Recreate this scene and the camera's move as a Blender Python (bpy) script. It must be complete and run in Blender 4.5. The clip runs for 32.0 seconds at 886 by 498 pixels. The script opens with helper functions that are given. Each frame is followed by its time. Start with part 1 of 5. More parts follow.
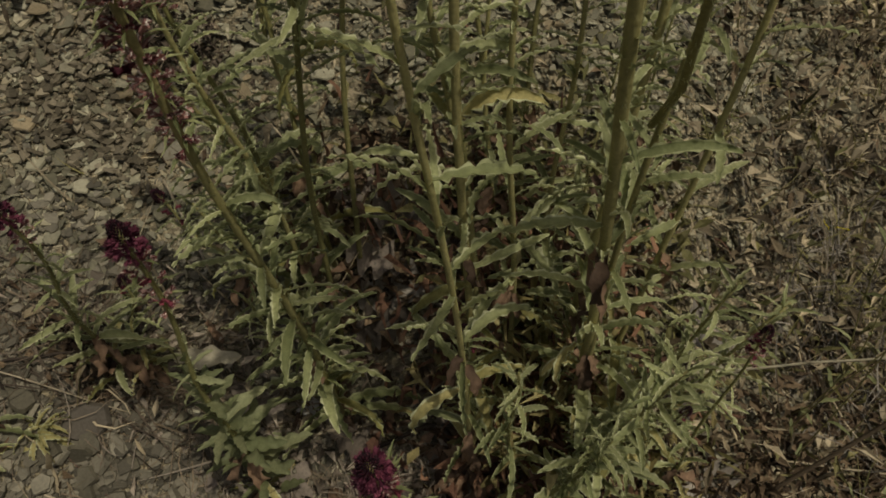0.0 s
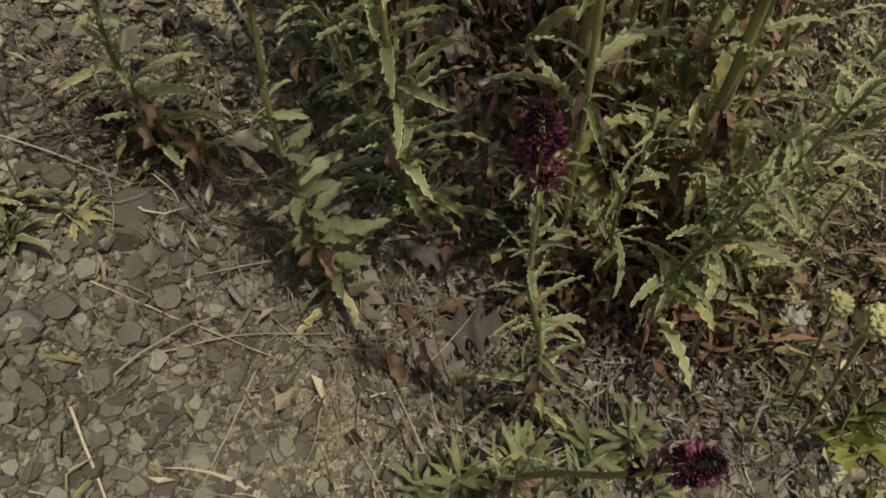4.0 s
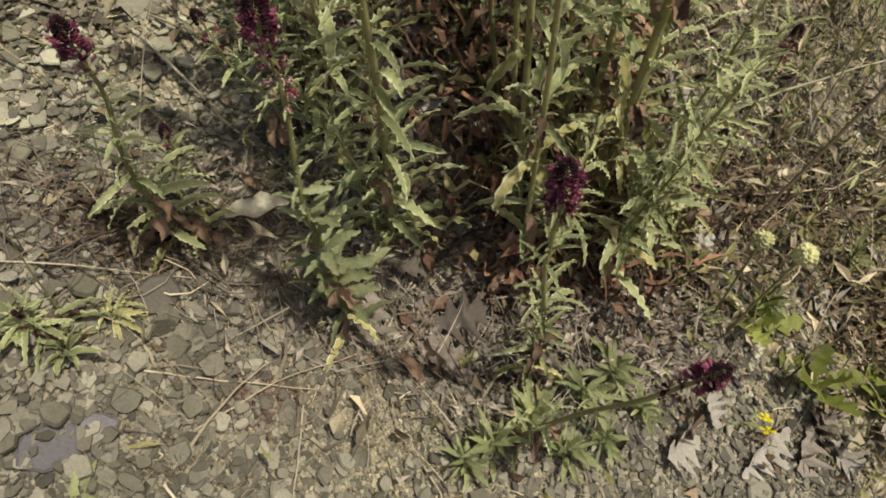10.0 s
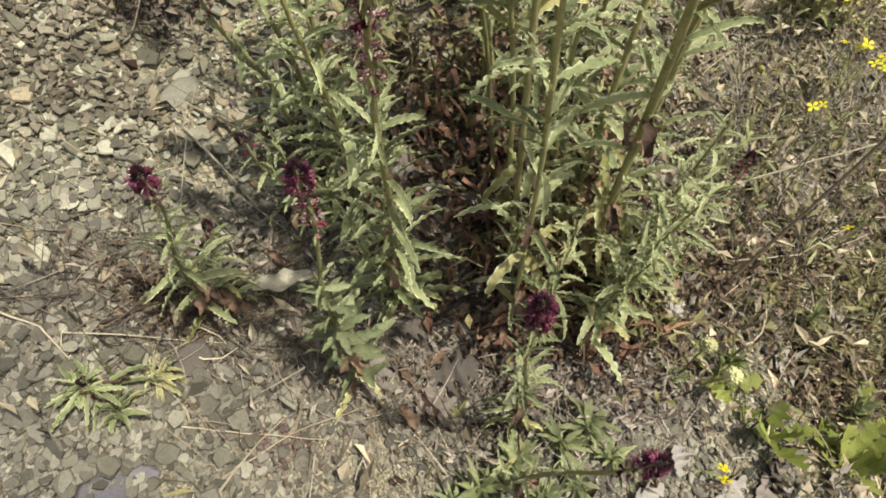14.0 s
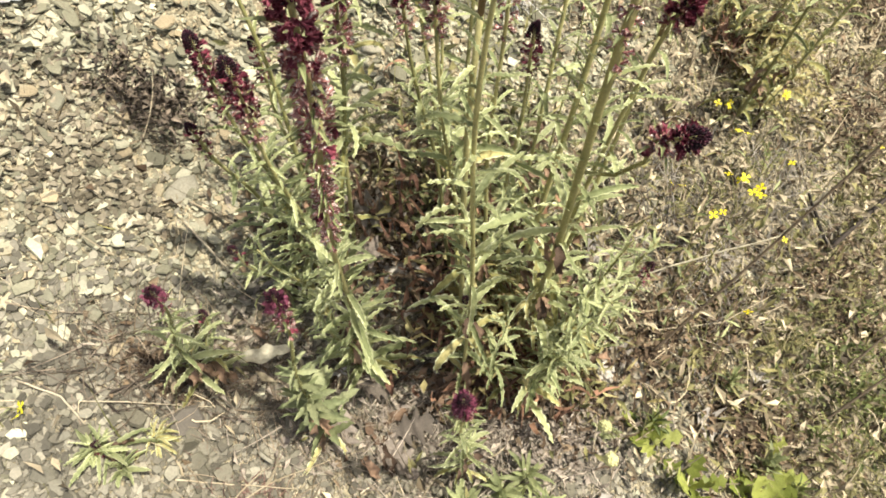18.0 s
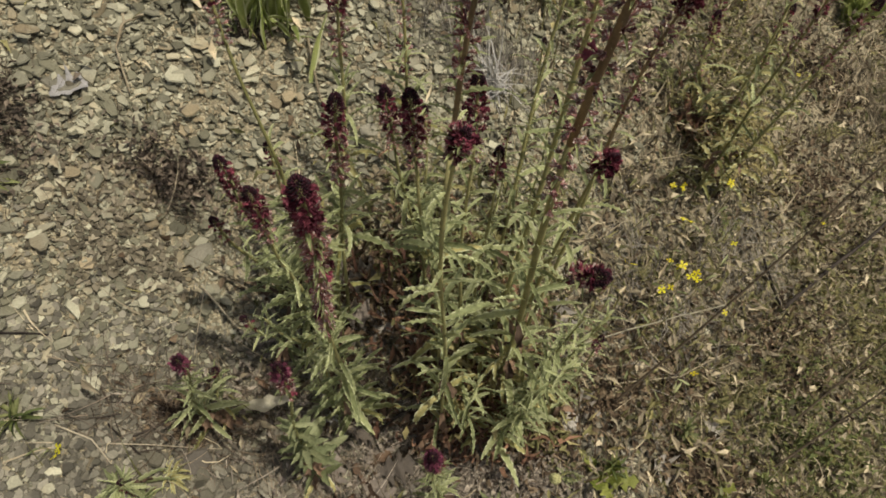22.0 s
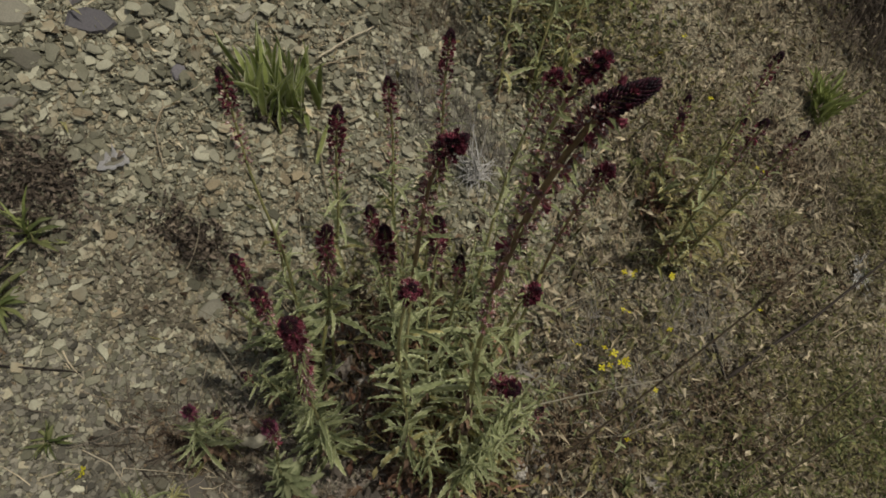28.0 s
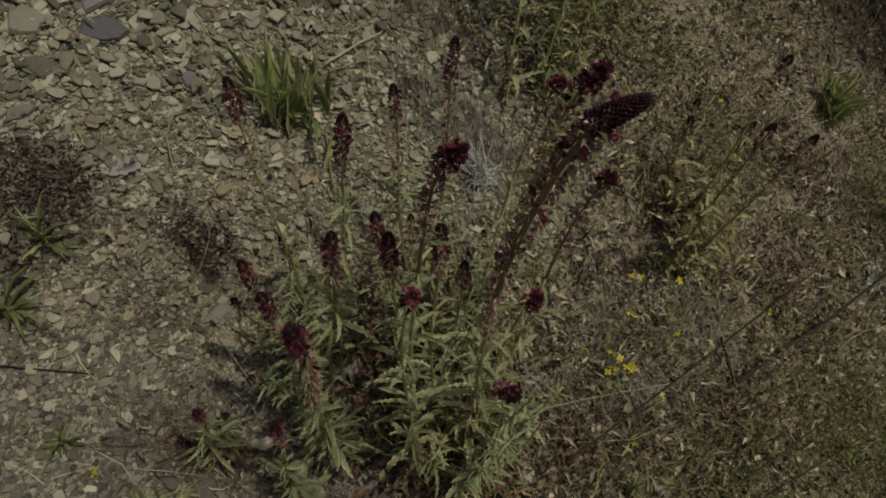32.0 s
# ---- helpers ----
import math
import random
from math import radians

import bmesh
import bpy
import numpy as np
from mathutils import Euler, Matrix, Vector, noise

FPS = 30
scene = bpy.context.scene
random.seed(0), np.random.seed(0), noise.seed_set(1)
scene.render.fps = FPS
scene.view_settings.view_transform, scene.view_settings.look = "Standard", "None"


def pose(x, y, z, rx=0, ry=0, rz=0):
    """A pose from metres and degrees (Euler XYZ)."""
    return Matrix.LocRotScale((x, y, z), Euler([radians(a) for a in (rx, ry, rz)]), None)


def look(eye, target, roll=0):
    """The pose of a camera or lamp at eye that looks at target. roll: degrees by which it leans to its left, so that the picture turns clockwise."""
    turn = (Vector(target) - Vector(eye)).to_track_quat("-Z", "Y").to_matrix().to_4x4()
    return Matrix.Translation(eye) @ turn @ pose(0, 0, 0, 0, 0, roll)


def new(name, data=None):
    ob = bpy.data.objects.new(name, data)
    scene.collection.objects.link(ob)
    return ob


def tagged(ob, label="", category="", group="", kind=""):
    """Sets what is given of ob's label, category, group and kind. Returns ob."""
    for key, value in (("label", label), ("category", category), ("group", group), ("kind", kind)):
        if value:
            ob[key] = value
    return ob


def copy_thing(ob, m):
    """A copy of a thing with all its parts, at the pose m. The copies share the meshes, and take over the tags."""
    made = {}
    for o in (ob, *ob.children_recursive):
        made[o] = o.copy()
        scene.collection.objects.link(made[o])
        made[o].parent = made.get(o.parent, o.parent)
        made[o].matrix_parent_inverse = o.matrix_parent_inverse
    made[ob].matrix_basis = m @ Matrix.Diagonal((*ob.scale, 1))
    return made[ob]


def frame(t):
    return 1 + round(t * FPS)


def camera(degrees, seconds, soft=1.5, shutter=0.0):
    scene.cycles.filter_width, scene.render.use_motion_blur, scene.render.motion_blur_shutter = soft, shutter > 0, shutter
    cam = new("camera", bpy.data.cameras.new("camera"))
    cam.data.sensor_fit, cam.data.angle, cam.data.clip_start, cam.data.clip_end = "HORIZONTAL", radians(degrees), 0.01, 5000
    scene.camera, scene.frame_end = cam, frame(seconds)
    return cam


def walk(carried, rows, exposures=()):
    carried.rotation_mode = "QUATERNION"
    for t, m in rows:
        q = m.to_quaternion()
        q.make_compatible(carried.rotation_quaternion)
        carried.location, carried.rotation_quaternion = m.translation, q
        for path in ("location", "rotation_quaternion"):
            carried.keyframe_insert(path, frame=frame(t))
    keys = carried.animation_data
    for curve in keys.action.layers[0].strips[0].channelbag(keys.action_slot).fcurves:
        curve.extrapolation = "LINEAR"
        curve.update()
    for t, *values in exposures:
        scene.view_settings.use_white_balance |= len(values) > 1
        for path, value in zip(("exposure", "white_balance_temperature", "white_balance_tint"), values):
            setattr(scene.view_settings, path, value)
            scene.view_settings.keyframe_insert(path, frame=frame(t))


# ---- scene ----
cam = camera(71.0, 32.0, soft=1.75)

PATH = [
    (0, (0.136, -0.307, 0.52), (-0.319, 1.109, -0.817), -3.8),
    (0.5, (0.124, -0.312, 0.498), (-0.314, 1.097, -0.852), -3.9),
    (1, (0.115, -0.317, 0.472), (-0.31, 1.08, -0.894), -4.1),
    (1.5, (0.1, -0.318, 0.451), (-0.327, 1.041, -0.953), -4.2),
    (2, (0.088, -0.325, 0.437), (-0.321, 1.011, -0.994), -4.4),
    (2.5, (0.083, -0.335, 0.424), (-0.315, 0.965, -1.042), -4.4),
    (3, (0.085, -0.344, 0.412), (-0.316, 0.943, -1.066), -4.6),
    (3.5, (0.078, -0.36, 0.398), (-0.327, 0.924, -1.081), -3.9),
    (4, (0.065, -0.367, 0.383), (-0.339, 0.906, -1.105), -3.7),
    (4.5, (0.045, -0.368, 0.376), (-0.34, 0.914, -1.11), -3.6),
    (6.5, (-0.008, -0.391, 0.368), (-0.132, 0.939, -1.121), -3.1),
    (7, (-0.018, -0.39, 0.37), (-0.105, 0.928, -1.132), -5.1),
    (7.5, (-0.015, -0.392, 0.383), (-0.059, 0.911, -1.133), -4.9),
    (8, (-0.018, -0.401, 0.398), (-0.039, 0.89, -1.13), -4.8),
    (8.5, (-0.019, -0.402, 0.406), (-0.037, 0.871, -1.137), -5.2),
    (9, (-0.024, -0.402, 0.43), (-0.041, 0.865, -1.117), -4.7),
    (9.5, (-0.024, -0.408, 0.44), (-0.041, 0.836, -1.125), -4.9),
    (10, (-0.021, -0.406, 0.473), (-0.04, 0.843, -1.089), -4.9),
    (10.5, (-0.018, -0.408, 0.49), (-0.038, 0.842, -1.072), -3.9),
    (11, (-0.017, -0.407, 0.497), (-0.037, 0.836, -1.069), -3.8),
    (11.5, (-0.016, -0.396, 0.512), (-0.029, 0.84, -1.06), -4.0),
    (12, (-0.015, -0.392, 0.518), (-0.023, 0.84, -1.057), -3.8),
    (12.5, (-0.018, -0.393, 0.526), (-0.033, 0.836, -1.051), -3.7),
    (13, (-0.017, -0.394, 0.542), (-0.044, 0.841, -1.031), -3.8),
    (13.5, (-0.017, -0.395, 0.561), (-0.046, 0.843, -1.01), -3.9),
    (14, (-0.017, -0.394, 0.585), (-0.031, 0.842, -0.987), -2.8),
    (14.5, (-0.015, -0.394, 0.597), (-0.023, 0.841, -0.976), -2.4),
    (16.5, (0.01, -0.405, 0.692), (0.007, 0.853, -0.864), -1.7),
    (17, (0.016, -0.408, 0.709), (0.023, 0.852, -0.845), -0.9),
    (17.5, (0.021, -0.407, 0.723), (0.028, 0.862, -0.823), -1.0),
    (18, (0.025, -0.406, 0.73), (0.042, 0.863, -0.816), -0.4),
    (18.5, (0.028, -0.408, 0.744), (0.05, 0.858, -0.804), 0.5),
    (19, (0.033, -0.411, 0.765), (0.044, 0.865, -0.775), 0.1),
    (19.5, (0.039, -0.413, 0.778), (0.049, 0.868, -0.758), 0.4),
    (20, (0.037, -0.414, 0.796), (0.047, 0.884, -0.726), 1.0),
    (20.5, (0.041, -0.414, 0.813), (0.052, 0.894, -0.7), 0.8),
    (21, (0.041, -0.42, 0.823), (0.055, 0.889, -0.689), 1.0),
    (21.5, (0.04, -0.424, 0.845), (0.055, 0.882, -0.67), 1.2),
    (22, (0.047, -0.429, 0.861), (0.067, 0.887, -0.645), 1.2),
    (22.5, (0.055, -0.436, 0.89), (0.072, 0.895, -0.603), 1.2),
    (23, (0.061, -0.443, 0.914), (0.075, 0.891, -0.576), 1.9),
    (23.5, (0.065, -0.442, 0.928), (0.081, 0.894, -0.56), 3.0),
    (24, (0.064, -0.444, 0.947), (0.069, 0.895, -0.538), 3.1),
    (24.5, (0.069, -0.444, 0.966), (0.077, 0.905, -0.511), 3.6),
    (25, (0.074, -0.444, 0.972), (0.097, 0.898, -0.511), 4.4),
    (25.5, (0.074, -0.448, 0.981), (0.097, 0.89, -0.506), 4.8),
    (27.5, (0.087, -0.455, 1.037), (0.085, 0.885, -0.448), 4.6),
    (28, (0.089, -0.456, 1.045), (0.089, 0.888, -0.436), 4.7),
    (28.5, (0.088, -0.457, 1.05), (0.081, 0.886, -0.431), 5.0),
    (29, (0.091, -0.456, 1.055), (0.075, 0.884, -0.43), 4.5),
    (29.5, (0.094, -0.454, 1.059), (0.074, 0.881, -0.43), 4.3),
    (30, (0.095, -0.455, 1.06), (0.069, 0.874, -0.435), 4.1),
    (30.5, (0.093, -0.454, 1.058), (0.062, 0.879, -0.433), 3.9),
    (31, (0.098, -0.453, 1.057), (0.063, 0.887, -0.427), 3.5),
    (31.5, (0.099, -0.454, 1.058), (0.063, 0.889, -0.424), 3.5),
    (32, (0.1, -0.454, 1.056), (0.057, 0.886, -0.428), 3.4),
]
EXPOSURES = [
    (0.0, -1.11, 7000, 10), (1.0, -0.84, 6850, 10), (2.0, -0.97, 6750, 10), (3.0, -0.78, 6700, 10),
    (4.0, -0.55, 6650, 10), (7.0, -0.25, 6550, 10), (8.0, -0.15, 6450, 10), (9.0, -0.04, 6400, 10),
    (10.0, 0.22, 6575, 10), (11.0, 0.40, 6450, 10), (12.0, 0.49, 6375, 10), (13.0, 0.54, 6300, 10),
    (14.0, 0.59, 6250, 10), (17.0, 0.92, 6400, 10), (18.0, 1.19, 6475, 10), (19.0, 1.04, 6550, 10),
    (20.0, 0.36, 6700, 10), (21.0, 0.05, 6650, 10), (22.0, -0.07, 6600, 10), (23.0, -0.05, 6600, 10),
    (24.0, 0.00, 6550, 10), (25.0, 0.19, 6500, 10), (28.0, -0.72, 6300, 10), (29.0, -0.55, 6300, 10),
    (30.0, -0.44, 6300, 10), (32.0, -1.22, 6400, 10),
]
walk(cam, [(t, look(e, g, r)) for t, e, g, r in PATH], EXPOSURES)

# ---- sky and sun ----
SUN_AZ, SUN_EL = radians(112), radians(63)     # clockwise from +y, and above the horizon
world = bpy.data.worlds.new("sky")
world.use_nodes = True
scene.world = world
wn = world.node_tree
sky = wn.nodes.new("ShaderNodeTexSky")
sky.sky_type, sky.sun_disc = "NISHITA", False
sky.sun_elevation, sky.sun_rotation = SUN_EL, SUN_AZ
sky.air_density, sky.dust_density, sky.ozone_density = 1.0, 5.0, 0.6
wn.links.new(sky.outputs[0], wn.nodes["Background"].inputs[0])
wn.nodes["Background"].inputs[1].default_value = 0.085
sun = new("sun", bpy.data.lights.new("sun", "SUN"))
sun.data.energy, sun.data.angle, sun.data.color = 3.35, radians(1.5), (1.0, 0.95, 0.86)
sun.matrix_basis = look((3 * math.sin(SUN_AZ) * math.cos(SUN_EL), 3 * math.cos(SUN_AZ) * math.cos(SUN_EL), 3 * math.sin(SUN_EL)), (0, 0, 0))


# ---- materials ----
def mat(name, c1, c2, rough=0.8, scale=60.0, bump=0.2, vary=0.25, island=False, through_light=0.0, fine=400.0, spots=None):
    """Two-colour surface with broad patches, fine grain, relief and a random tone per piece."""
    m = bpy.data.materials.new(name)
    m.use_nodes = True
    nt, L = m.node_tree, m.node_tree.links.new
    N = nt.nodes.new
    bsdf = nt.nodes["Principled BSDF"]
    geo = N("ShaderNodeNewGeometry")
    n1, n2 = N("ShaderNodeTexNoise"), N("ShaderNodeTexNoise")
    n1.inputs["Scale"].default_value, n1.inputs["Detail"].default_value = scale, 4
    n2.inputs["Scale"].default_value, n2.inputs["Detail"].default_value = fine, 3
    L(geo.outputs["Position"], n1.inputs["Vector"])
    L(geo.outputs["Position"], n2.inputs["Vector"])
    if island:
        rnd = geo.outputs["Random Per Island"]
    else:
        rnd = N("ShaderNodeObjectInfo").outputs["Random"]
    add = N("ShaderNodeMath"); add.operation = "ADD"
    sub = N("ShaderNodeMath"); sub.operation = "MULTIPLY_ADD"
    L(rnd, sub.inputs[0]); sub.inputs[1].default_value, sub.inputs[2].default_value = 0.9, -0.45
    L(n1.outputs["Fac"], add.inputs[0]); L(sub.outputs[0], add.inputs[1])
    ramp = N("ShaderNodeValToRGB")
    ramp.color_ramp.elements[0].position, ramp.color_ramp.elements[1].position = 0.25, 0.75
    ramp.color_ramp.elements[0].color, ramp.color_ramp.elements[1].color = (*c1, 1), (*c2, 1)
    if spots:
        e = ramp.color_ramp.elements.new(0.97); e.color = (*spots, 1)
    L(add.outputs[0], ramp.inputs[0])
    val = N("ShaderNodeMath"); val.operation = "MULTIPLY_ADD"
    wn2 = N("ShaderNodeTexWhiteNoise"); wn2.noise_dimensions = "1D"
    L(rnd, wn2.inputs["W"])
    L(wn2.outputs["Value"], val.inputs[0]); val.inputs[1].default_value, val.inputs[2].default_value = 2 * vary, 1 - vary
    g2 = N("ShaderNodeMath"); g2.operation = "MULTIPLY_ADD"
    L(n2.outputs["Fac"], g2.inputs[0]); g2.inputs[1].default_value, g2.inputs[2].default_value = 0.7, 0.65
    mul = N("ShaderNodeMath"); mul.operation = "MULTIPLY"
    L(val.outputs[0], mul.inputs[0]); L(g2.outputs[0], mul.inputs[1])
    hsv = N("ShaderNodeHueSaturation")
    L(ramp.outputs[0], hsv.inputs["Color"]); L(mul.outputs[0], hsv.inputs["Value"])
    L(hsv.outputs[0], bsdf.inputs["Base Color"])
    bsdf.inputs["Roughness"].default_value = rough
    bsdf.inputs["Specular IOR Level"].default_value = 0.3
    if bump:
        b = N("ShaderNodeBump"); b.inputs["Strength"].default_value, b.inputs["Distance"].default_value = bump, 0.002
        L(n2.outputs["Fac"], b.inputs["Height"]); L(b.outputs[0], bsdf.inputs["Normal"])
    if through_light:
        tr = N("ShaderNodeBsdfTranslucent"); mix = N("ShaderNodeMixShader")
        L(hsv.outputs[0], tr.inputs["Color"]); mix.inputs[0].default_value = through_light
        out = nt.nodes["Material Output"]
        L(bsdf.outputs[0], mix.inputs[1]); L(tr.outputs[0], mix.inputs[2]); L(mix.outputs[0], out.inputs[0])
    return m


M_soil = mat("clay_soil", (0.125, 0.108, 0.065), (0.25, 0.215, 0.135), 0.95, 9, 0.6, 0.05, fine=260)


def gritty(m, size, strength):
    """Breaks a surface up into small angular grains of uneven tone."""
    nt = m.node_tree
    bsdf, geo = nt.nodes["Principled BSDF"], nt.nodes.new("ShaderNodeNewGeometry")
    old = bsdf.inputs["Base Color"].links[0].from_socket
    tone = None
    for k, w in ((1.0, strength), (2.7, strength * 0.7)):
        v = nt.nodes.new("ShaderNodeTexVoronoi")
        v.inputs["Scale"].default_value = k / size
        nt.links.new(geo.outputs["Position"], v.inputs["Vector"])
        grey = nt.nodes.new("ShaderNodeSeparateColor")
        nt.links.new(v.outputs["Color"], grey.inputs[0])
        mr = nt.nodes.new("ShaderNodeMapRange")
        mr.inputs["To Min"].default_value, mr.inputs["To Max"].default_value = 1 - w, 1 + w
        nt.links.new(grey.outputs[0], mr.inputs["Value"])
        mul = nt.nodes.new("ShaderNodeVectorMath"); mul.operation = "SCALE"
        nt.links.new(tone or old, mul.inputs[0]); nt.links.new(mr.outputs[0], mul.inputs["Scale"])
        tone = mul.outputs[0]
        if k == 1.0:
            b = nt.nodes.new("ShaderNodeBump")
            b.invert = True
            b.inputs["Strength"].default_value, b.inputs["Distance"].default_value = 0.8, size * 0.5
            nt.links.new(v.outputs["Distance"], b.inputs["Height"])
            nt.links.new(bsdf.inputs["Normal"].links[0].from_socket, b.inputs["Normal"])
            nt.links.new(b.outputs[0], bsdf.inputs["Normal"])
    nt.links.new(tone, bsdf.inputs["Base Color"])


gritty(M_soil, 0.006, 0.5)
M_clay = mat("pale_gravel", (0.21, 0.185, 0.115), (0.38, 0.345, 0.235), 0.9, 30, 0.3, 0.25, True)
M_litter = mat("grey_litter", (0.14, 0.115, 0.085), (0.34, 0.29, 0.22), 0.9, 20, 0.3, 0.4, True)
M_chip = mat("shale", (0.140, 0.132, 0.084), (0.385, 0.365, 0.250), 0.85, 14, 0.35, 0.34, True, spots=(0.27, 0.22, 0.13))
# brown shale, made darker to carry the ledge's shading
M_chip_brown_shade = mat("brown_shaded_shale", (0.105, 0.090, 0.058), (0.24, 0.208, 0.14), 0.9, 14, 0.35, 0.3, True)
M_chip_grey = mat("grey_shale", (0.096, 0.087, 0.062), (0.228, 0.208, 0.150), 0.85, 14, 0.35, 0.35, True)
M_chip_ob = mat("shale_flake", (0.108, 0.098, 0.066), (0.255, 0.236, 0.170), 0.85, 14, 0.35, 0.25)
M_slate = mat("slate", (0.10, 0.092, 0.090), (0.18, 0.166, 0.16), 0.7, 30, 0.3, 0.15)
M_slate_b = mat("brown_slate", (0.12, 0.105, 0.08), (0.21, 0.185, 0.145), 0.8, 30, 0.3, 0.15)
M_leaf = mat("hairy_leaf", (0.215, 0.241, 0.103), (0.395, 0.42, 0.195), 0.62, 45, 0.4, 0.28, through_light=0.38)
M_leaf_broad = mat("broad_leaf", (0.20, 0.225, 0.105), (0.37, 0.39, 0.20), 0.62, 45, 0.4, 0.22, through_light=0.35)
M_edge = mat("leaf_margin", (0.38, 0.405, 0.205), (0.60, 0.615, 0.36), 0.75, 60, 0.3, 0.25, through_light=0.3)
M_leaf_yel = mat("yellowing_leaf", (0.26, 0.245, 0.08), (0.45, 0.40, 0.165), 0.75, 45, 0.3, 0.25, through_light=0.28)
M_dead = mat("dead_leaf", (0.092, 0.06, 0.038), (0.265, 0.172, 0.105), 0.85, 40, 0.4, 0.35, through_light=0.15)
M_rust = mat("rust_leaves", (0.105, 0.054, 0.033), (0.28, 0.155, 0.09), 0.85, 20, 0.3, 0.4, True, through_light=0.15)
M_stem = mat("green_stem", (0.205, 0.195, 0.072), (0.345, 0.315, 0.13), 0.7, 30, 0.35, 0.15)
M_stem_red = mat("reddish_stem", (0.165, 0.108, 0.055), (0.285, 0.205, 0.10), 0.7, 30, 0.35, 0.15)
M_wiry = mat("wiry_stem", (0.060, 0.045, 0.026), (0.14, 0.105, 0.065), 0.75, 40, 0.3, 0.15)
M_bud = mat("dark_bud", (0.012, 0.004, 0.007), (0.05, 0.010, 0.018), 0.7, 150, 0.3, 0.3, True)
M_floret = mat("crimson_petal", (0.085, 0.014, 0.024), (0.26, 0.062, 0.085), 0.65, 120, 0.2, 0.35, through_light=0.2)
M_floret_p = mat("purple_petal", (0.085, 0.018, 0.036), (0.26, 0.075, 0.115), 0.65, 120, 0.2, 0.4, through_light=0.25)
M_calyx = mat("withered_calyx", (0.20, 0.068, 0.068), (0.47, 0.25, 0.215), 0.8, 120, 0.3, 0.4, through_light=0.15)
M_tip = mat("pale_calyx_tip", (0.50, 0.40, 0.33), (0.80, 0.72, 0.63), 0.7, 120, 0.2, 0.2)
M_yellow = mat("yellow_petal", (0.66, 0.55, 0.015), (0.82, 0.74, 0.04), 0.5, 120, 0.1, 0.1, through_light=0.25)
M_oak = mat("dry_oak_leaf", (0.19, 0.168, 0.132), (0.37, 0.338, 0.275), 0.8, 30, 0.4, 0.22, through_light=0.1)
M_straw = mat("straw", (0.27, 0.22, 0.135), (0.50, 0.43, 0.29), 0.7, 40, 0.3, 0.25)
M_straw_i = mat("dry_grass", (0.10, 0.078, 0.045), (0.44, 0.37, 0.235), 0.8, 20, 0.2, 0.5, True)
M_twig = mat("dark_twig", (0.022, 0.017, 0.012), (0.060, 0.046, 0.033), 0.85, 60, 0.4, 0.2)
M_brush = mat("grey_brush", (0.10, 0.075, 0.045), (0.24, 0.19, 0.125), 0.9, 30, 0.2, 0.4, True)
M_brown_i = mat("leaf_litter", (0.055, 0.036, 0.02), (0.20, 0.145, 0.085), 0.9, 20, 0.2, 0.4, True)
M_tan_i = mat("tan_leaves", (0.22, 0.18, 0.07), (0.38, 0.33, 0.15), 0.85, 20, 0.2, 0.35, True, through_light=0.2)
# darker copy of the oak leaf; its colour includes the shade under the stalks
M_oak_dark_shade = mat("dark_shaded_oak_leaf", (0.100, 0.083, 0.063), (0.25, 0.21, 0.165), 0.8, 30, 0.4, 0.25, through_light=0.08)
M_redtwig = mat("reddish_twigs", (0.10, 0.05, 0.04), (0.22, 0.13, 0.10), 0.85, 30, 0.2, 0.3, True)
# brown of dead stems; on the crumbs it also holds the hollows' shade
M_brush_dark = mat("dark_brush", (0.05, 0.038, 0.026), (0.17, 0.135, 0.095), 0.9, 30, 0.2, 0.4, True)
M_weed = mat("weed_leaf", (0.115, 0.113, 0.042), (0.265, 0.24, 0.098), 0.7, 12, 0.2, 0.4, True, through_light=0.25)
M_fresh = mat("fresh_leaf", (0.10, 0.125, 0.038), (0.22, 0.235, 0.085), 0.6, 40, 0.25, 0.25, through_light=0.3)
M_fresh_i = mat("fresh_herb", (0.11, 0.13, 0.04), (0.22, 0.24, 0.08), 0.65, 20, 0.2, 0.35, True, through_light=0.3)
M_tuft = mat("tuft_leaf", (0.22, 0.265, 0.07), (0.40, 0.44, 0.155), 0.65, 40, 0.25, 0.25, through_light=0.35)
M_jag = mat("jagged_leaf", (0.17, 0.20, 0.038), (0.34, 0.365, 0.09), 0.5, 40, 0.25, 0.25, through_light=0.3)
M_pale = mat("pale_seed_head", (0.31, 0.31, 0.11), (0.48, 0.46, 0.21), 0.8, 150, 0.4, 0.2)
M_bleach = mat("bleached_leaf", (0.16, 0.152, 0.135), (0.32, 0.308, 0.28), 0.8, 60, 0.3, 0.1)
M_pale_leaf = mat("cream_leaf", (0.30, 0.265, 0.17), (0.47, 0.43, 0.30), 0.8, 40, 0.3, 0.1, through_light=0.15)
M_greytwig = mat("grey_twigs", (0.095, 0.082, 0.062), (0.26, 0.235, 0.188), 0.9, 30, 0.2, 0.4, True)
M_white = mat("white_feather", (0.42, 0.40, 0.35), (0.66, 0.64, 0.57), 0.8, 90, 0.2, 0.2)


# ---- helpers ----
# hollow at the foot of the clump, and swells of the slope behind it: height, x, y, spread
HUMPS = ((-0.102, 0.0, -0.05, 0.011), (-0.027, -0.12, -0.16, 0.012), (0.100, 0.15, 0.40, 0.05), (0.056, 0.58, 0.56, 0.06), (0.049, -0.16, 0.55, 0.05))


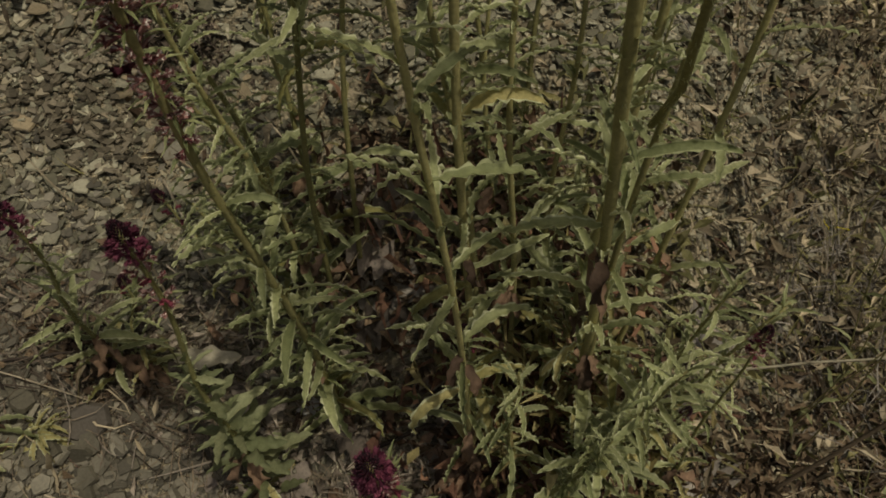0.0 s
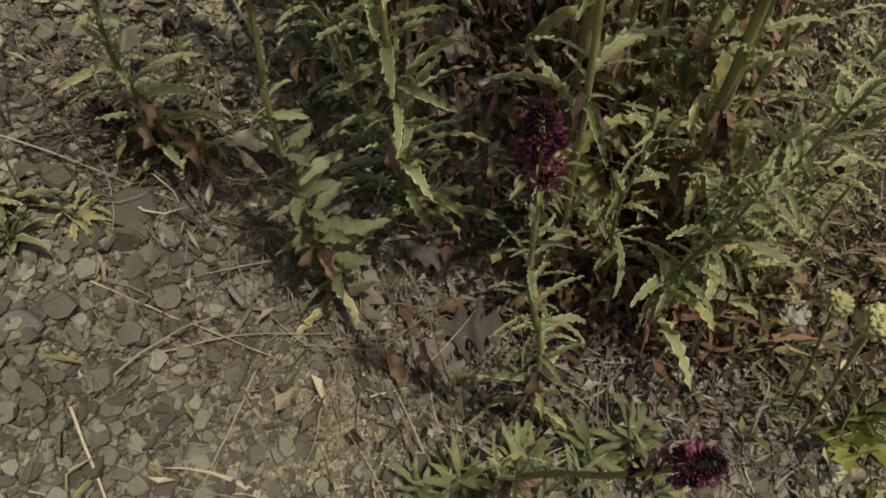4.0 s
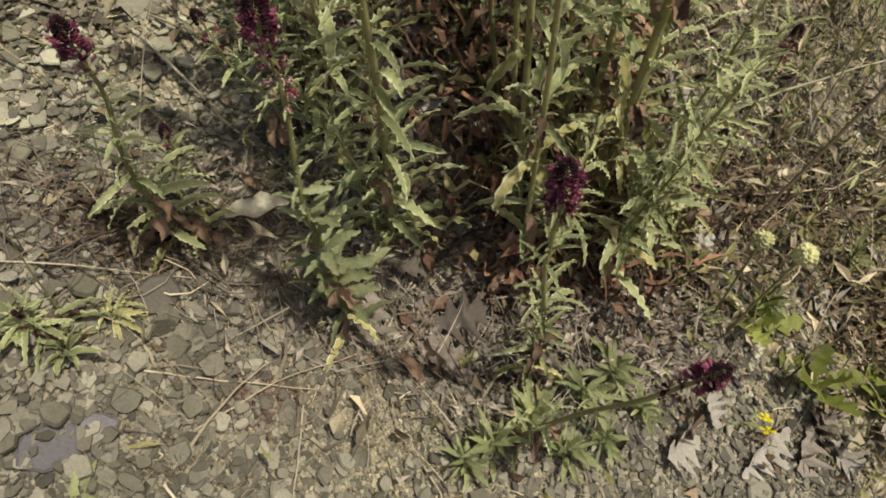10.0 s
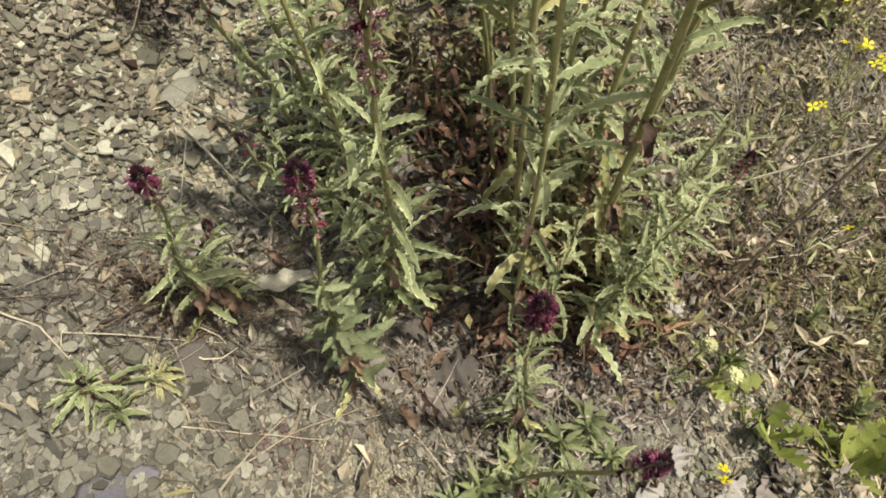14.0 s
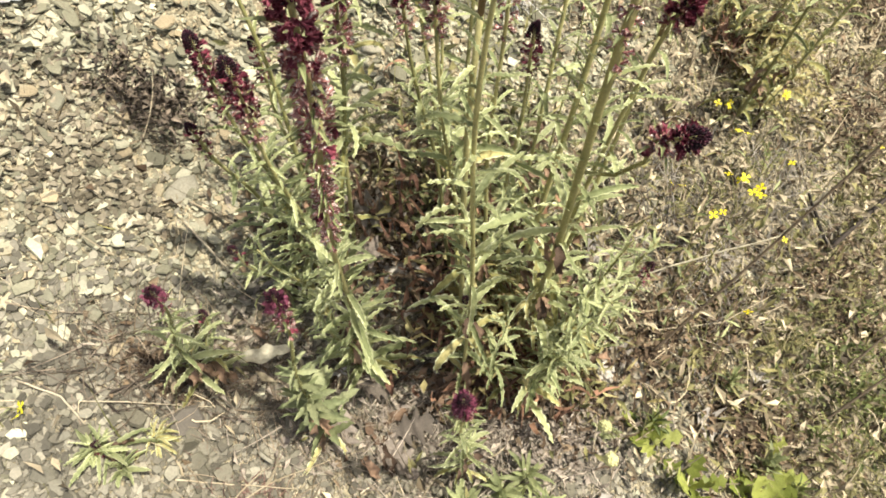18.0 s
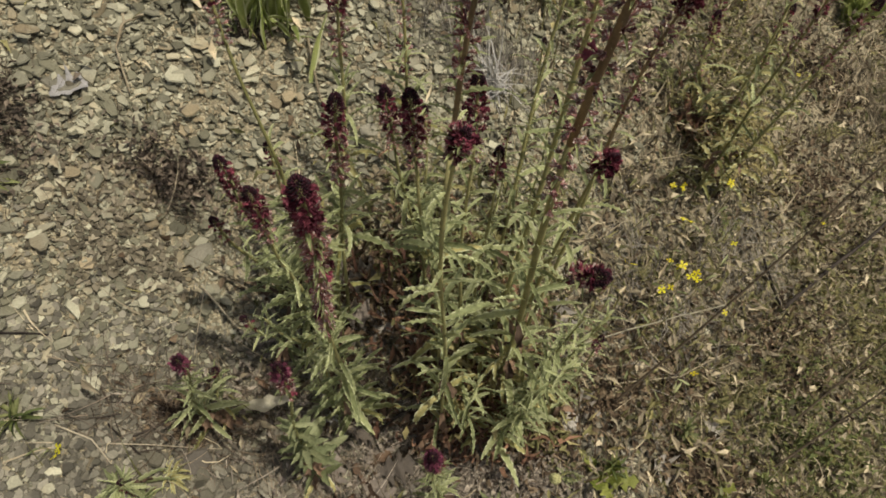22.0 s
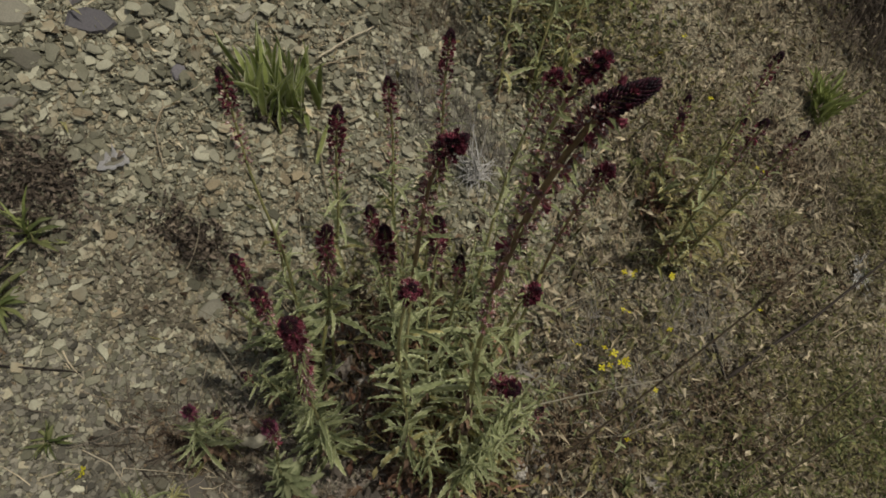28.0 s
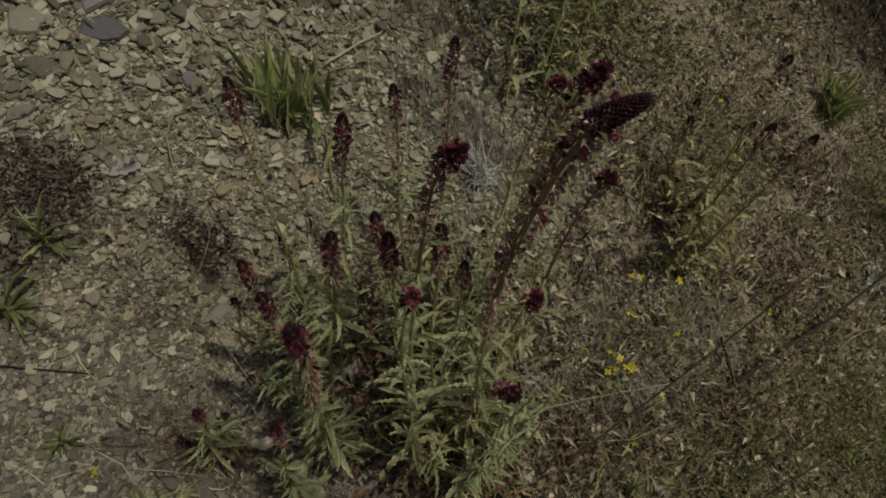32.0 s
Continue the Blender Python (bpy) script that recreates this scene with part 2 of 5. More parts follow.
def gz(x, y):
    """Height of the hillside."""
    z = -0.472 * x + 0.487 * y - 0.0155
    z = z + 0.010 * np.sin(7.0 * x + 3.1 * y + 1.0) * np.cos(5.3 * y - 2.0 * x)
    z = z + 0.004 * np.sin(23 * x + 1.3) * np.sin(19 * y + 0.4) + 0.0025 * np.sin(41 * x - 13 * y) * np.cos(37 * y)
    for h, a, b, s in HUMPS:
        z = z + h * np.exp(-((x - a) ** 2 + (y - b) ** 2) / s)
    z = z - 0.035 * np.exp(-((x + 0.31) ** 2 + (y - 0.20) ** 2) / 0.006)
    z = z + 0.045 * np.exp(-((x + 0.34) ** 2 + (y + 0.19) ** 2) / 0.012)
    return z


UPN = Vector((0.472, -0.487, 1.0)).normalized()


def mesh(name, verts, faces, material, smooth=True):
    me = bpy.data.meshes.new(name)
    me.from_pydata([tuple(v) for v in verts], [], faces)
    me.materials.append(material)
    if smooth:
        me.polygons.foreach_set("use_smooth", [True] * len(me.polygons))
    me.update()
    return me


def part(name, me, parent, m=None, label=""):
    ob = new(name, me)
    ob.parent = parent
    if m is not None:
        ob.matrix_basis = m
    return tagged(ob, label)


def root(name, x, y, z=None, label="", category="", group=""):
    ob = new(name)
    ob.empty_display_size = 0.02
    ob.location = (x, y, gz(x, y) if z is None else z)
    return tagged(ob, label, category, group)


def frame_of(d, up=Vector((0, 0, 1))):
    """A turn whose x axis is d and whose z axis is near up."""
    x = d.normalized()
    y = up.cross(x)
    if y.length < 1e-4:
        y = Vector((0, 1, 0)).cross(x)
    y.normalize()
    z = x.cross(y)
    return Matrix((x, y, z)).transposed().to_4x4()


def tube(points, r0, r1, sides=7):
    """Vertices and faces of a tapering tube along the points."""
    vs, fs = [], []
    n = len(points)
    for i, p in enumerate(points):
        d = points[min(i + 1, n - 1)] - points[max(i - 1, 0)]
        f = frame_of(d, Vector((0.31, 0.2, 0.93)))
        r = r0 + (r1 - r0) * i / (n - 1)
        for k in range(sides):
            a = 2 * math.pi * k / sides
            vs.append(p + f.to_3x3() @ Vector((0, math.cos(a) * r, math.sin(a) * r)))
    for i in range(n - 1):
        for k in range(sides):
            k2 = (k + 1) % sides
            fs.append((i * sides + k, i * sides + k2, (i + 1) * sides + k2, (i + 1) * sides + k))
    fs.append(tuple(range(sides))[::-1])
    fs.append(tuple((n - 1) * sides + k for k in range(sides)))
    return vs, fs


def leaf_mesh(name, L, W, droop, wave, rng, material, n=9, fold=0.5, freq=4.0, blunt=0.75, margin=None):
    """A strap leaf along +x with a folded midrib, drooping, with a frilled, toothed, paler margin."""
    vs, fs = [], []
    p, a = Vector((0, 0, 0)), rng.uniform(0.2, 0.5)
    ph1, ph2 = rng.uniform(0, 6), rng.uniform(0, 6)
    twist = rng.uniform(-1.1, 1.1)
    bow = rng.uniform(-0.4, 0.4)
    for i in range(n + 1):
        t = i / n
        w = W * (0.40 + 0.60 * math.sin(0.5 * math.pi * min(1, t / 0.45)) ** 1.4) * max(0.0, 1 - t ** (4.5 * blunt)) ** 0.8 * 0.5 + 0.0004
        th = twist * t
        up = Vector((-math.sin(a), 0, math.cos(a)))
        side = Vector((-bow * t, 1, 0)).normalized() * math.cos(th) + up * math.sin(th)
        nor = up * math.cos(th) - Vector((0, 1, 0)) * math.sin(th)
        s1, s2 = math.sin(freq * 2 * math.pi * t + ph1) * rng.uniform(0.2, 1.35), math.sin(freq * 1.13 * 2 * math.pi * t + ph2) * rng.uniform(0.2, 1.35)
        k1, k2 = 1 + 0.28 * s2, 1 + 0.28 * s1
        vs += [p + side * w * k1 + nor * (fold * w + s1 * wave * W), p + side * w * 0.76 + nor * (0.6 * fold * w + 0.5 * s1 * wave * W), p,
               p - side * w * 0.76 + nor * (0.6 * fold * w + 0.5 * s2 * wave * W), p - side * w * k2 + nor * (fold * w + s2 * wave * W)]
        a -= droop / n * (0.5 + t)
        p = p + Vector((math.cos(a), math.sin(bow * t), math.sin(a))) * (L / n)
    for i in range(n):
        b = 5 * i
        fs += [(b + k, b + k + 1, b + k + 6, b + k + 5) for k in range(4)]
    me = mesh(name, vs, fs, material)
    if margin:
        me.materials.append(margin)
        for q, f in enumerate(me.polygons):
            f.material_index = 1 if q % 4 in (0, 3) else 0
    return me


rng = random.Random(7)
LEAF = [leaf_mesh("leaf", 0.064 * rng.uniform(0.85, 1.15), 0.0082 * rng.uniform(0.7, 1.25), rng.uniform(0.2, 1.6), 0.28, rng, M_leaf, n=21, freq=rng.uniform(6, 9), margin=M_edge) for _ in range(12)]
LEAF_Y = [leaf_mesh("leaf", 0.058 * rng.uniform(0.85, 1.15), 0.0082 * rng.uniform(0.8, 1.2), rng.uniform(0.8, 2.6), 0.32, rng, M_leaf_yel, n=18, freq=rng.uniform(5.5, 8), margin=M_edge) for _ in range(6)]
LEAF_B = [leaf_mesh("leaf", 0.060 * rng.uniform(0.9, 1.15), 0.0125 * rng.uniform(0.85, 1.2), rng.uniform(0.4, 1.4), 0.08, rng, M_leaf, freq=2.5, margin=M_edge) for _ in range(6)]
LEAF_W = [leaf_mesh("leaf", 0.062 * rng.uniform(0.85, 1.15), 0.0145 * rng.uniform(0.8, 1.2), rng.uniform(0.1, 1.1), 0.08, rng, M_leaf_broad, n=14, freq=rng.uniform(3, 5), fold=0.3) for _ in range(8)]
LEAF_D = [leaf_mesh("dead_leaf", 0.050 * rng.uniform(0.8, 1.2), 0.012 * rng.uniform(0.8, 1.3), rng.uniform(1.5, 3.4), 0.35, rng, M_dead, freq=rng.uniform(2, 4), fold=0.6) for _ in range(8)]
LEAF_N = [leaf_mesh("leaf", 0.035 * rng.uniform(0.8, 1.2), 0.0064, rng.uniform(0.2, 1.0), 0.06, rng, M_leaf, n=6, fold=0.2) for _ in range(5)]
LEAF_F = [leaf_mesh("leaf", 0.075 * rng.uniform(0.8, 1.2), 0.010, rng.uniform(0.5, 1.4), 0.06, rng, M_fresh, n=8, freq=2) for _ in range(6)]


def bud_mesh(rng, n=120, tall=2.5):
    """A dome of small pointed buds, 1 unit in radius, about 2 high, pointing along +x."""
    vs, fs = [], []
    for i in range(n):
        t = (i + 0.5) / n
        x = -0.1 + tall * (1 - t) ** 0.8
        r = 0.86 * math.sqrt(max(0.0, 1 - ((x + 0.1) / (tall + 0.05)) ** 2))
        a = i * 2.39996
        c = Vector((x - 0.35, r * math.cos(a), r * math.sin(a)))
        d = Vector((0.75 + 1.25 * x / tall, math.cos(a) * (0.3 + r), math.sin(a) * (0.3 + r))).normalized()
        f = frame_of(d).to_3x3()
        ln, w = rng.uniform(0.24, 0.34), rng.uniform(0.10, 0.135)
        b = len(vs)
        for s, q in ((-0.9, 0.5), (0.0, 1.0), (0.7, 0.7)):
            for k in range(4):
                th = k * math.pi / 2
                vs.append(c + f @ Vector((s * ln, q * w * math.cos(th), q * w * math.sin(th))))
        vs.append(c + f @ Vector((1.15 * ln, 0, 0)))
        for q in range(2):
            for k in range(4):
                k2 = (k + 1) % 4
                fs.append((b + q * 4 + k, b + q * 4 + k2, b + q * 4 + 4 + k2, b + q * 4 + 4 + k))
        for k in range(4):
            fs.append((b + 8 + k, b + 8 + (k + 1) % 4, b + 12))
    return mesh("bud_cluster", vs, fs, M_bud)


BUD = [bud_mesh(rng) for _ in range(4)]
BUD_LONG = bud_mesh(rng, 230, 4.6)


def floret_mesh(rng, material, L, R, lobes=5, count=3):
    """A few funnels fanned about +x, each with a flared, lobed mouth and hair-thin stamens."""
    vs, fs = [], []
    k = lobes * 2
    for c in range(count):
        turn = Euler((0, rng.uniform(-0.55, 0.55), rng.uniform(-0.55, 0.55))).to_matrix()
        b, ln = len(vs), L * rng.uniform(0.75, 1.15)
        for s, r in ((0, 0.25), (0.55, 0.4), (0.9, 0.75)):
            for j in range(k):
                a = 2 * math.pi * j / k
                q = r * (1.0 if s < 0.8 else (1.35 if j % 2 == 0 else 0.75))
                x = s * ln + (rng.uniform(-0.1, 0.18) * ln if s > 0.8 else 0)
                vs.append(turn @ Vector((x, q * R * math.cos(a), q * R * math.sin(a))))
        for q in range(2):
            for j in range(k):
                j2 = (j + 1) % k
                fs.append((b + q * k + j, b + q * k + j2, b + q * k + k + j2, b + q * k + k + j))
        for j in range(3):
            e, q = len(vs), 0.00022
            d = turn @ Vector((1, rng.uniform(-0.25, 0.25), rng.uniform(-0.25, 0.25)))
            vs += [d * ln * 0.5 + Vector((0, q, 0)), d * ln * 0.5 + Vector((0, -q, q)), d * ln * 1.45]
            fs.append((e, e + 1, e + 2))
    return mesh("floret", vs, fs, material)


FLORET = [floret_mesh(rng, M_floret, 0.0088, 0.0026) for _ in range(4)]
FLORET_P = [floret_mesh(rng, M_floret_p, 0.0098, 0.0025) for _ in range(4)]
CALYX = [floret_mesh(rng, M_calyx, 0.0075, 0.0021) for _ in range(4)]
for c in CALYX:
    c.name = "calyx"
    c.materials.append(M_leaf)
    c.materials.append(M_tip)
    for q, face in enumerate(c.polygons):
        if len(face.vertices) == 4 and q % 23 >= 10 and q % 3 == 0:
            face.material_index = 2
    bm = bmesh.new()
    bm.from_mesh(c)
    ln, w, dy = rng.uniform(0.010, 0.017), rng.uniform(0.0011, 0.0018), rng.uniform(-0.004, 0.004)
    q = [bm.verts.new(v) for v in ((0, 0, -0.001), (ln * 0.5, dy + w, -0.0005), (ln, dy * 2, -0.004), (ln * 0.5, dy - w, -0.0005), (ln * 0.5, dy, -0.0016))]
    for a, b in ((0, 1), (1, 2), (2, 3), (3, 0)):
        bm.faces.new((q[a], q[b], q[4])).material_index = 1
    bm.to_mesh(c)
    bm.free()


def stem_line(base, tip, bend, nod, n=16):
    """A stem that rises from base to the tip; nod: how far the tip hangs over towards +x."""
    h = (tip - base).length
    c1 = base.lerp(tip, 0.4) + Vector((0, 0, bend * h))
    c2 = tip + (Vector((-nod, 0, -0.45 * nod)) if nod else (base - tip) * 0.3 + Vector((0, 0, bend * h * 0.6)))
    ph = 40 * tip.x + 13 * tip.y
    out = []
    for i in range(n + 1):
        t = i / n
        p = base * (1 - t) ** 3 + c1 * (3 * t * (1 - t) ** 2) + c2 * (3 * t * t * (1 - t)) + tip * t ** 3
        w = 0.004 * math.sin(math.pi * t)
        out.append(p + Vector((w * math.sin(9 * t + ph), w * math.cos(7 * t + ph), 0)))
    return out


def along(line, s):
    """Point and direction at the fraction s of a line."""
    s = min(max(s, 0.0), 0.9999) * (len(line) - 1)
    i = int(s)
    return line[i].lerp(line[i + 1], s - i), (line[i + 1] - line[i]).normalized()


def leaf_at(parent, me, p, azim, elev, size, name="leaf", droll=0.0):
    d = Vector((math.cos(azim) * math.cos(elev), math.sin(azim) * math.cos(elev), math.sin(elev)))
    m = Matrix.Translation(p) @ frame_of(d) @ Matrix.Rotation(droll, 4, "X") @ Matrix.Scale(size, 4)
    return part(name, me, parent, m)


def flower_stalk(ob, line, rng, R, florets, spike, calyces, r0, red=False, head=True, elong=1.1, petals=None):
    """Stem and flower spike on the empty ob; line is in the empty's space."""
    cut = len(line) * 9 // 16
    if red:
        vs, fs = tube(line[:cut + 1], r0, r0 * 0.75)
        part("stem", mesh("stem", vs, fs, M_stem), ob)
        vs, fs = tube(line[cut:], r0 * 0.75, r0 * 0.5)
        part("upper_stem", mesh("upper_stem", vs, fs, M_stem_red), ob, None, "reddish upper stem")
    else:
        vs, fs = tube(line, r0, r0 * 0.5)
        part("stem", mesh("stem", vs, fs, M_stem), ob)
    hv, hf = [], []
    for i in range(260):
        p, dd = along(line, rng.uniform(0.02, 0.97))
        f = frame_of(dd).to_3x3()
        a, rr = rng.uniform(0, 6.28), r0 * 0.7
        o = f @ Vector((rng.uniform(-0.3, 0.5), math.cos(a), math.sin(a)))
        w = f @ Vector((0.00018, -math.sin(a) * 0.00012, math.cos(a) * 0.00012))
        q = len(hv)
        hv += [p + o * rr + w, p + o * rr - w, p + o * (rr + rng.uniform(0.0018, 0.0036))]
        hf.append((q, q + 1, q + 2))
    tagged(part("bristles", mesh("bristles", hv, hf, M_edge), ob), "pale stiff hairs on the stem", kind="stuff")
    if not head:
        return
    tip, d = line[-1], (line[-1] - line[-2]).normalized()
    length = sum((b - a).length for a, b in zip(line, line[1:]))
    place = Matrix.Translation(tip - d * R * 1.25 * elong) @ frame_of(d) @ Matrix.Diagonal((R * 0.74 * elong, R * 0.90, R * 0.90, 1))
    if petals:
        place = Matrix.Translation(tip - d * R * 1.1) @ frame_of(d) @ Matrix.Scale(R * 0.84, 4)
    if elong > 1.2:
        place = Matrix.Translation(tip - d * R * 3.4) @ frame_of(d) @ Matrix.Scale(R * 0.86, 4)
    spk = part("flower_spike", BUD_LONG if elong > 1.2 else rng.choice(BUD), ob, place, "dark purple-black buds at the tip")
    inv = place.inverted()
    for i in range(florets):
        t = (i + rng.random()) / max(1, florets)
        p, dd = along(line, 1 - ((1.1 if petals else 1.6) * R * elong + t ** 1.15 * R * (2.5 if petals else 5.6) * elong) / length)
        f = frame_of(dd).to_3x3()
        a = i * 2.39996 + rng.uniform(-0.3, 0.3)
        o = (f @ Vector((0.55 - 0.5 * t, math.cos(a), math.sin(a)))).normalized()
        sc = rng.uniform(0.62, 0.95) * min(1.1, R / 0.0088)
        part("floret", rng.choice(petals or FLORET), spk, inv @ Matrix.Translation(p + o * R * (0.48 + 0.05 * t)) @ frame_of(o) @ Matrix.Scale(sc, 4))
    for i in range(calyces):
        t = (i + rng.random()) / calyces
        p, dd = along(line, 1 - (R * 4.2 * elong + t ** 0.9 * spike) / length)
        f = frame_of(dd).to_3x3()
        a = i * 2.39996 + rng.uniform(-0.5, 0.5)
        o = (f @ Vector((0.5 - 0.5 * t, math.cos(a), math.sin(a)))).normalized()
        sc = rng.uniform(0.9, 1.3) * (1 - 0.3 * t) * min(1.1, R / 0.0085)
        me = rng.choice(FLORET) if rng.random() < 0.14 * (1 - t) else rng.choice(CALYX)
        part("calyx", me, spk, inv @ Matrix.Translation(p + o * (0.003 + R * 0.25 * (1 - t))) @ frame_of(o) @ Matrix.Scale(sc, 4))


def plant(tip, base, R, label, seed, leaves=30, lo=0.07, hi=0.73, size=0.98, florets=32, spike=0.10, calyces=36,
          bend=0.05, nod=0.0, r0=0.0032, dead=10, kinds=None, red=False, elong=1.1, head=True, petals=None, group="flowering stalks of the clump", name="flowering_plant"):
    rng = random.Random(seed)
    R *= 0.69
    bx, by = base
    ob = root(name, bx, by, None, label, "wildflower", group)
    off = Vector(ob.location)
    line = stem_line(Vector((0, 0, -0.008)), Vector(tip) - off, bend, nod)
    flower_stalk(ob, line, rng, R, florets, spike, int(calyces * 0.85), r0 * 0.87, red, head, elong, petals)
    kinds = kinds or LEAF
    leaves = int(leaves * 1.02)
    for i in range(int(leaves * 0.36)):
        p, d = along(line, lo + (hi - lo) * rng.uniform(0.05, 1.1))
        leaf_at(ob, rng.choice(kinds), p, rng.uniform(0, 6.28), rng.uniform(0.2, 1.1), size * rng.uniform(0.26, 0.5), droll=rng.uniform(-0.6, 0.6))
    for i in range(leaves):
        t = lo + (hi - lo) * (i + rng.random() * 0.8) / leaves
        p, d = along(line, t)
        az = i * 2.39996 + rng.uniform(-0.4, 0.4)
        k = (t - lo) / (hi - lo)
        s = size * (1.14 - 0.68 * k) * rng.uniform(0.7, 1.15)
        me = rng.choice(LEAF_Y) if (k < 0.25 and rng.random() < 0.45) else rng.choice(kinds)
        leaf_at(ob, me, p, az, rng.uniform(-0.15, 0.75), s, droll=rng.uniform(-0.5, 0.5))
    for i in range(dead):
        p, d = along(line, rng.uniform(0.02, 0.27))
        leaf_at(ob, rng.choice(LEAF_D), p, rng.uniform(0, 6.28), rng.uniform(-0.9, 0.1), rng.uniform(0.4, 0.8), "dead_leaf")
    return ob


# ---- hillside ----
def axis(lo, hi, step, far):
    a = list(np.arange(lo, hi, step))
    s, v = step, lo
    left = []
    while v > -far:
        s *= 1.5; v -= s; left.append(v)
    s, v = step, a[-1]
    while v < far:
        s *= 1.5; v += s; a.append(v)
    return np.array(left[::-1] + a)


gx, gy = axis(-1.1, 1.9, 0.02, 60), axis(-0.9, 2.2, 0.02, 60)
GX, GY = np.meshgrid(gx, gy)
GZ = gz(GX, GY)
gverts = np.stack([GX, GY, GZ], -1).reshape(-1, 3)
nx, ny = len(gx), len(gy)
idx = np.arange(nx * ny).reshape(ny, nx)
gfaces = np.stack([idx[:-1, :-1], idx[:-1, 1:], idx[1:, 1:], idx[1:, :-1]], -1).reshape(-1, 4)
ground = tagged(new("ground", mesh("ground", gverts.tolist(), gfaces.tolist(), M_soil)), "pale clay hillside strewn with shale chips", "ground", kind="structure")


# ---- main clump ----
TALL = "tall stalk with a dark crimson spike and wavy green leaves"
THIN = "slender stalk topped by a small dark crimson spike"
SHORT = "short leafy plant with a round purple flower head"
NODDING = "thick leaning stalk with a long nodding crimson spike"
plant((-0.180, 0.150, 0.647), (-0.11, 0.10), 0.0110, THIN, 1, leaves=20, hi=0.5, spike=0.12, calyces=44)
plant((-0.044, 0.133, 0.621), (-0.085, 0.10), 0.0125, TALL, 2, leaves=18, lo=0.5, spike=0.09, calyces=40)
plant((0.000, 0.241, 0.595), (0.035, 0.16), 0.0105, THIN, 3, leaves=16, lo=0.5, spike=0.16, calyces=50)
plant((0.076, 0.300, 0.635), (0.06, 0.17), 0.0115, TALL, 4, leaves=22, spike=0.18, calyces=60)
plant((0.101, -0.023, 0.714), (0.045, 0.03), 0.0135, NODDING, 5, leaves=30, nod=0.07, spike=0.22, calyces=64, florets=26, r0=0.004, red=True, elong=1.35)
BIG = plant((0.205, -0.134, 0.848), (0.135, 0.055), 0.0150, NODDING, 6, leaves=34, hi=0.5, nod=0.10, spike=0.40, calyces=140, florets=15, r0=0.0048, bend=0.0, size=1.15, red=True, elong=1.9)
plant((0.225, 0.057, 0.756), (0.115, 0.07), 0.0135, NODDING, 7, leaves=64, hi=0.66, nod=0.06, spike=0.28, calyces=74, florets=18, r0=0.0042, elong=1.35)
plant((0.211, 0.207, 0.644), (0.10, 0.10), 0.0115, TALL, 8, leaves=34, nod=0.035, spike=0.16, calyces=50)
plant((0.266, 0.078, 0.610), (0.155, 0.07), 0.0115, TALL, 9, leaves=22, nod=0.035, spike=0.20, calyces=60, red=True)
plant((-0.039, 0.008, 0.553), (-0.090, 0.045), 0.0125, TALL, 10, leaves=22, lo=0.52, spike=0.09, calyces=44)
plant((-0.007, 0.099, 0.499), (0.048, 0.10), 0.0115, TALL, 11, leaves=18, lo=0.5, spike=0.06, calyces=30)
plant((0.023, 0.013, 0.555), (0.056, 0.06), 0.0125, TALL, 12, leaves=20, lo=0.5, spike=0.07, calyces=36)
plant((0.081, 0.028, 0.562), (0.075, 0.065), 0.0120, TALL, 13, leaves=28, spike=0.09, calyces=40)
plant((0.065, -0.111, 0.611), (0.055, 0.0), 0.0108, TALL, 14, leaves=36, size=1.05, nod=0.02, spike=0.07, calyces=34, florets=20, r0=0.0031)
plant((0.195, -0.034, 0.526), (0.135, 0.04), 0.0120, TALL, 15, leaves=22, nod=0.035, spike=0.05, calyces=20)
plant((-0.165, 0.029, 0.466), (-0.125, 0.08), 0.0110, THIN, 16, leaves=28, size=1.0, spike=0.08, calyces=36)
plant((-0.121, -0.030, 0.481), (-0.105, 0.06), 0.0120, TALL, 17, leaves=44, size=1.05, spike=0.07, calyces=36)
plant((-0.201, 0.045, 0.365), (-0.15, 0.10), 0.0085, THIN, 18, leaves=18, spike=0.03, calyces=10, florets=14)
plant((-0.036, -0.158, 0.610), (-0.078, 0.0), 0.0125, TALL, 19, leaves=58, lo=0.03, hi=0.5, spike=0.26, calyces=150, florets=40, r0=0.0038, size=1.12)
plant((0.113, 0.085, 0.436), (0.095, 0.085), 0.0100, THIN, 20, leaves=24, spike=0.03, calyces=12, florets=16)
plant((-0.154, 0.141, 0.392), (-0.115, 0.12), 0.0100, THIN, 21, leaves=20, spike=0.03, calyces=12, florets=16)
plant((0.030, 0.180, 0.420), (0.04, 0.15), 0.0085, THIN, 22, leaves=24, spike=0.03, calyces=10, florets=12)

# leafy shoots without flowers
for i, (tip, base) in enumerate((((0.235, 0.02, 0.22), (0.165, 0.035)), ((0.205, -0.045, 0.20), (0.15, 0.01)), ((0.285, 0.06, 0.17), (0.19, 0.05)), ((0.17, -0.06, 0.13), (0.13, -0.01)), ((-0.16, 0.0, 0.24), (-0.10, 0.04)), ((-0.10, -0.05, 0.20), (-0.07, 0.0)), ((0.10, -0.04, 0.16), (0.09, 0.0)))):
    plant(tip, base, 0.005, "leafy shoot of the clump without open flowers", 40 + i, leaves=42 if i < 4 else 26, lo=0.08, hi=1.0, size=0.95 if i < 4 else 0.85, florets=0, spike=0.01, calyces=0, r0=0.0022, dead=3, head=False, group="leafy shoots")

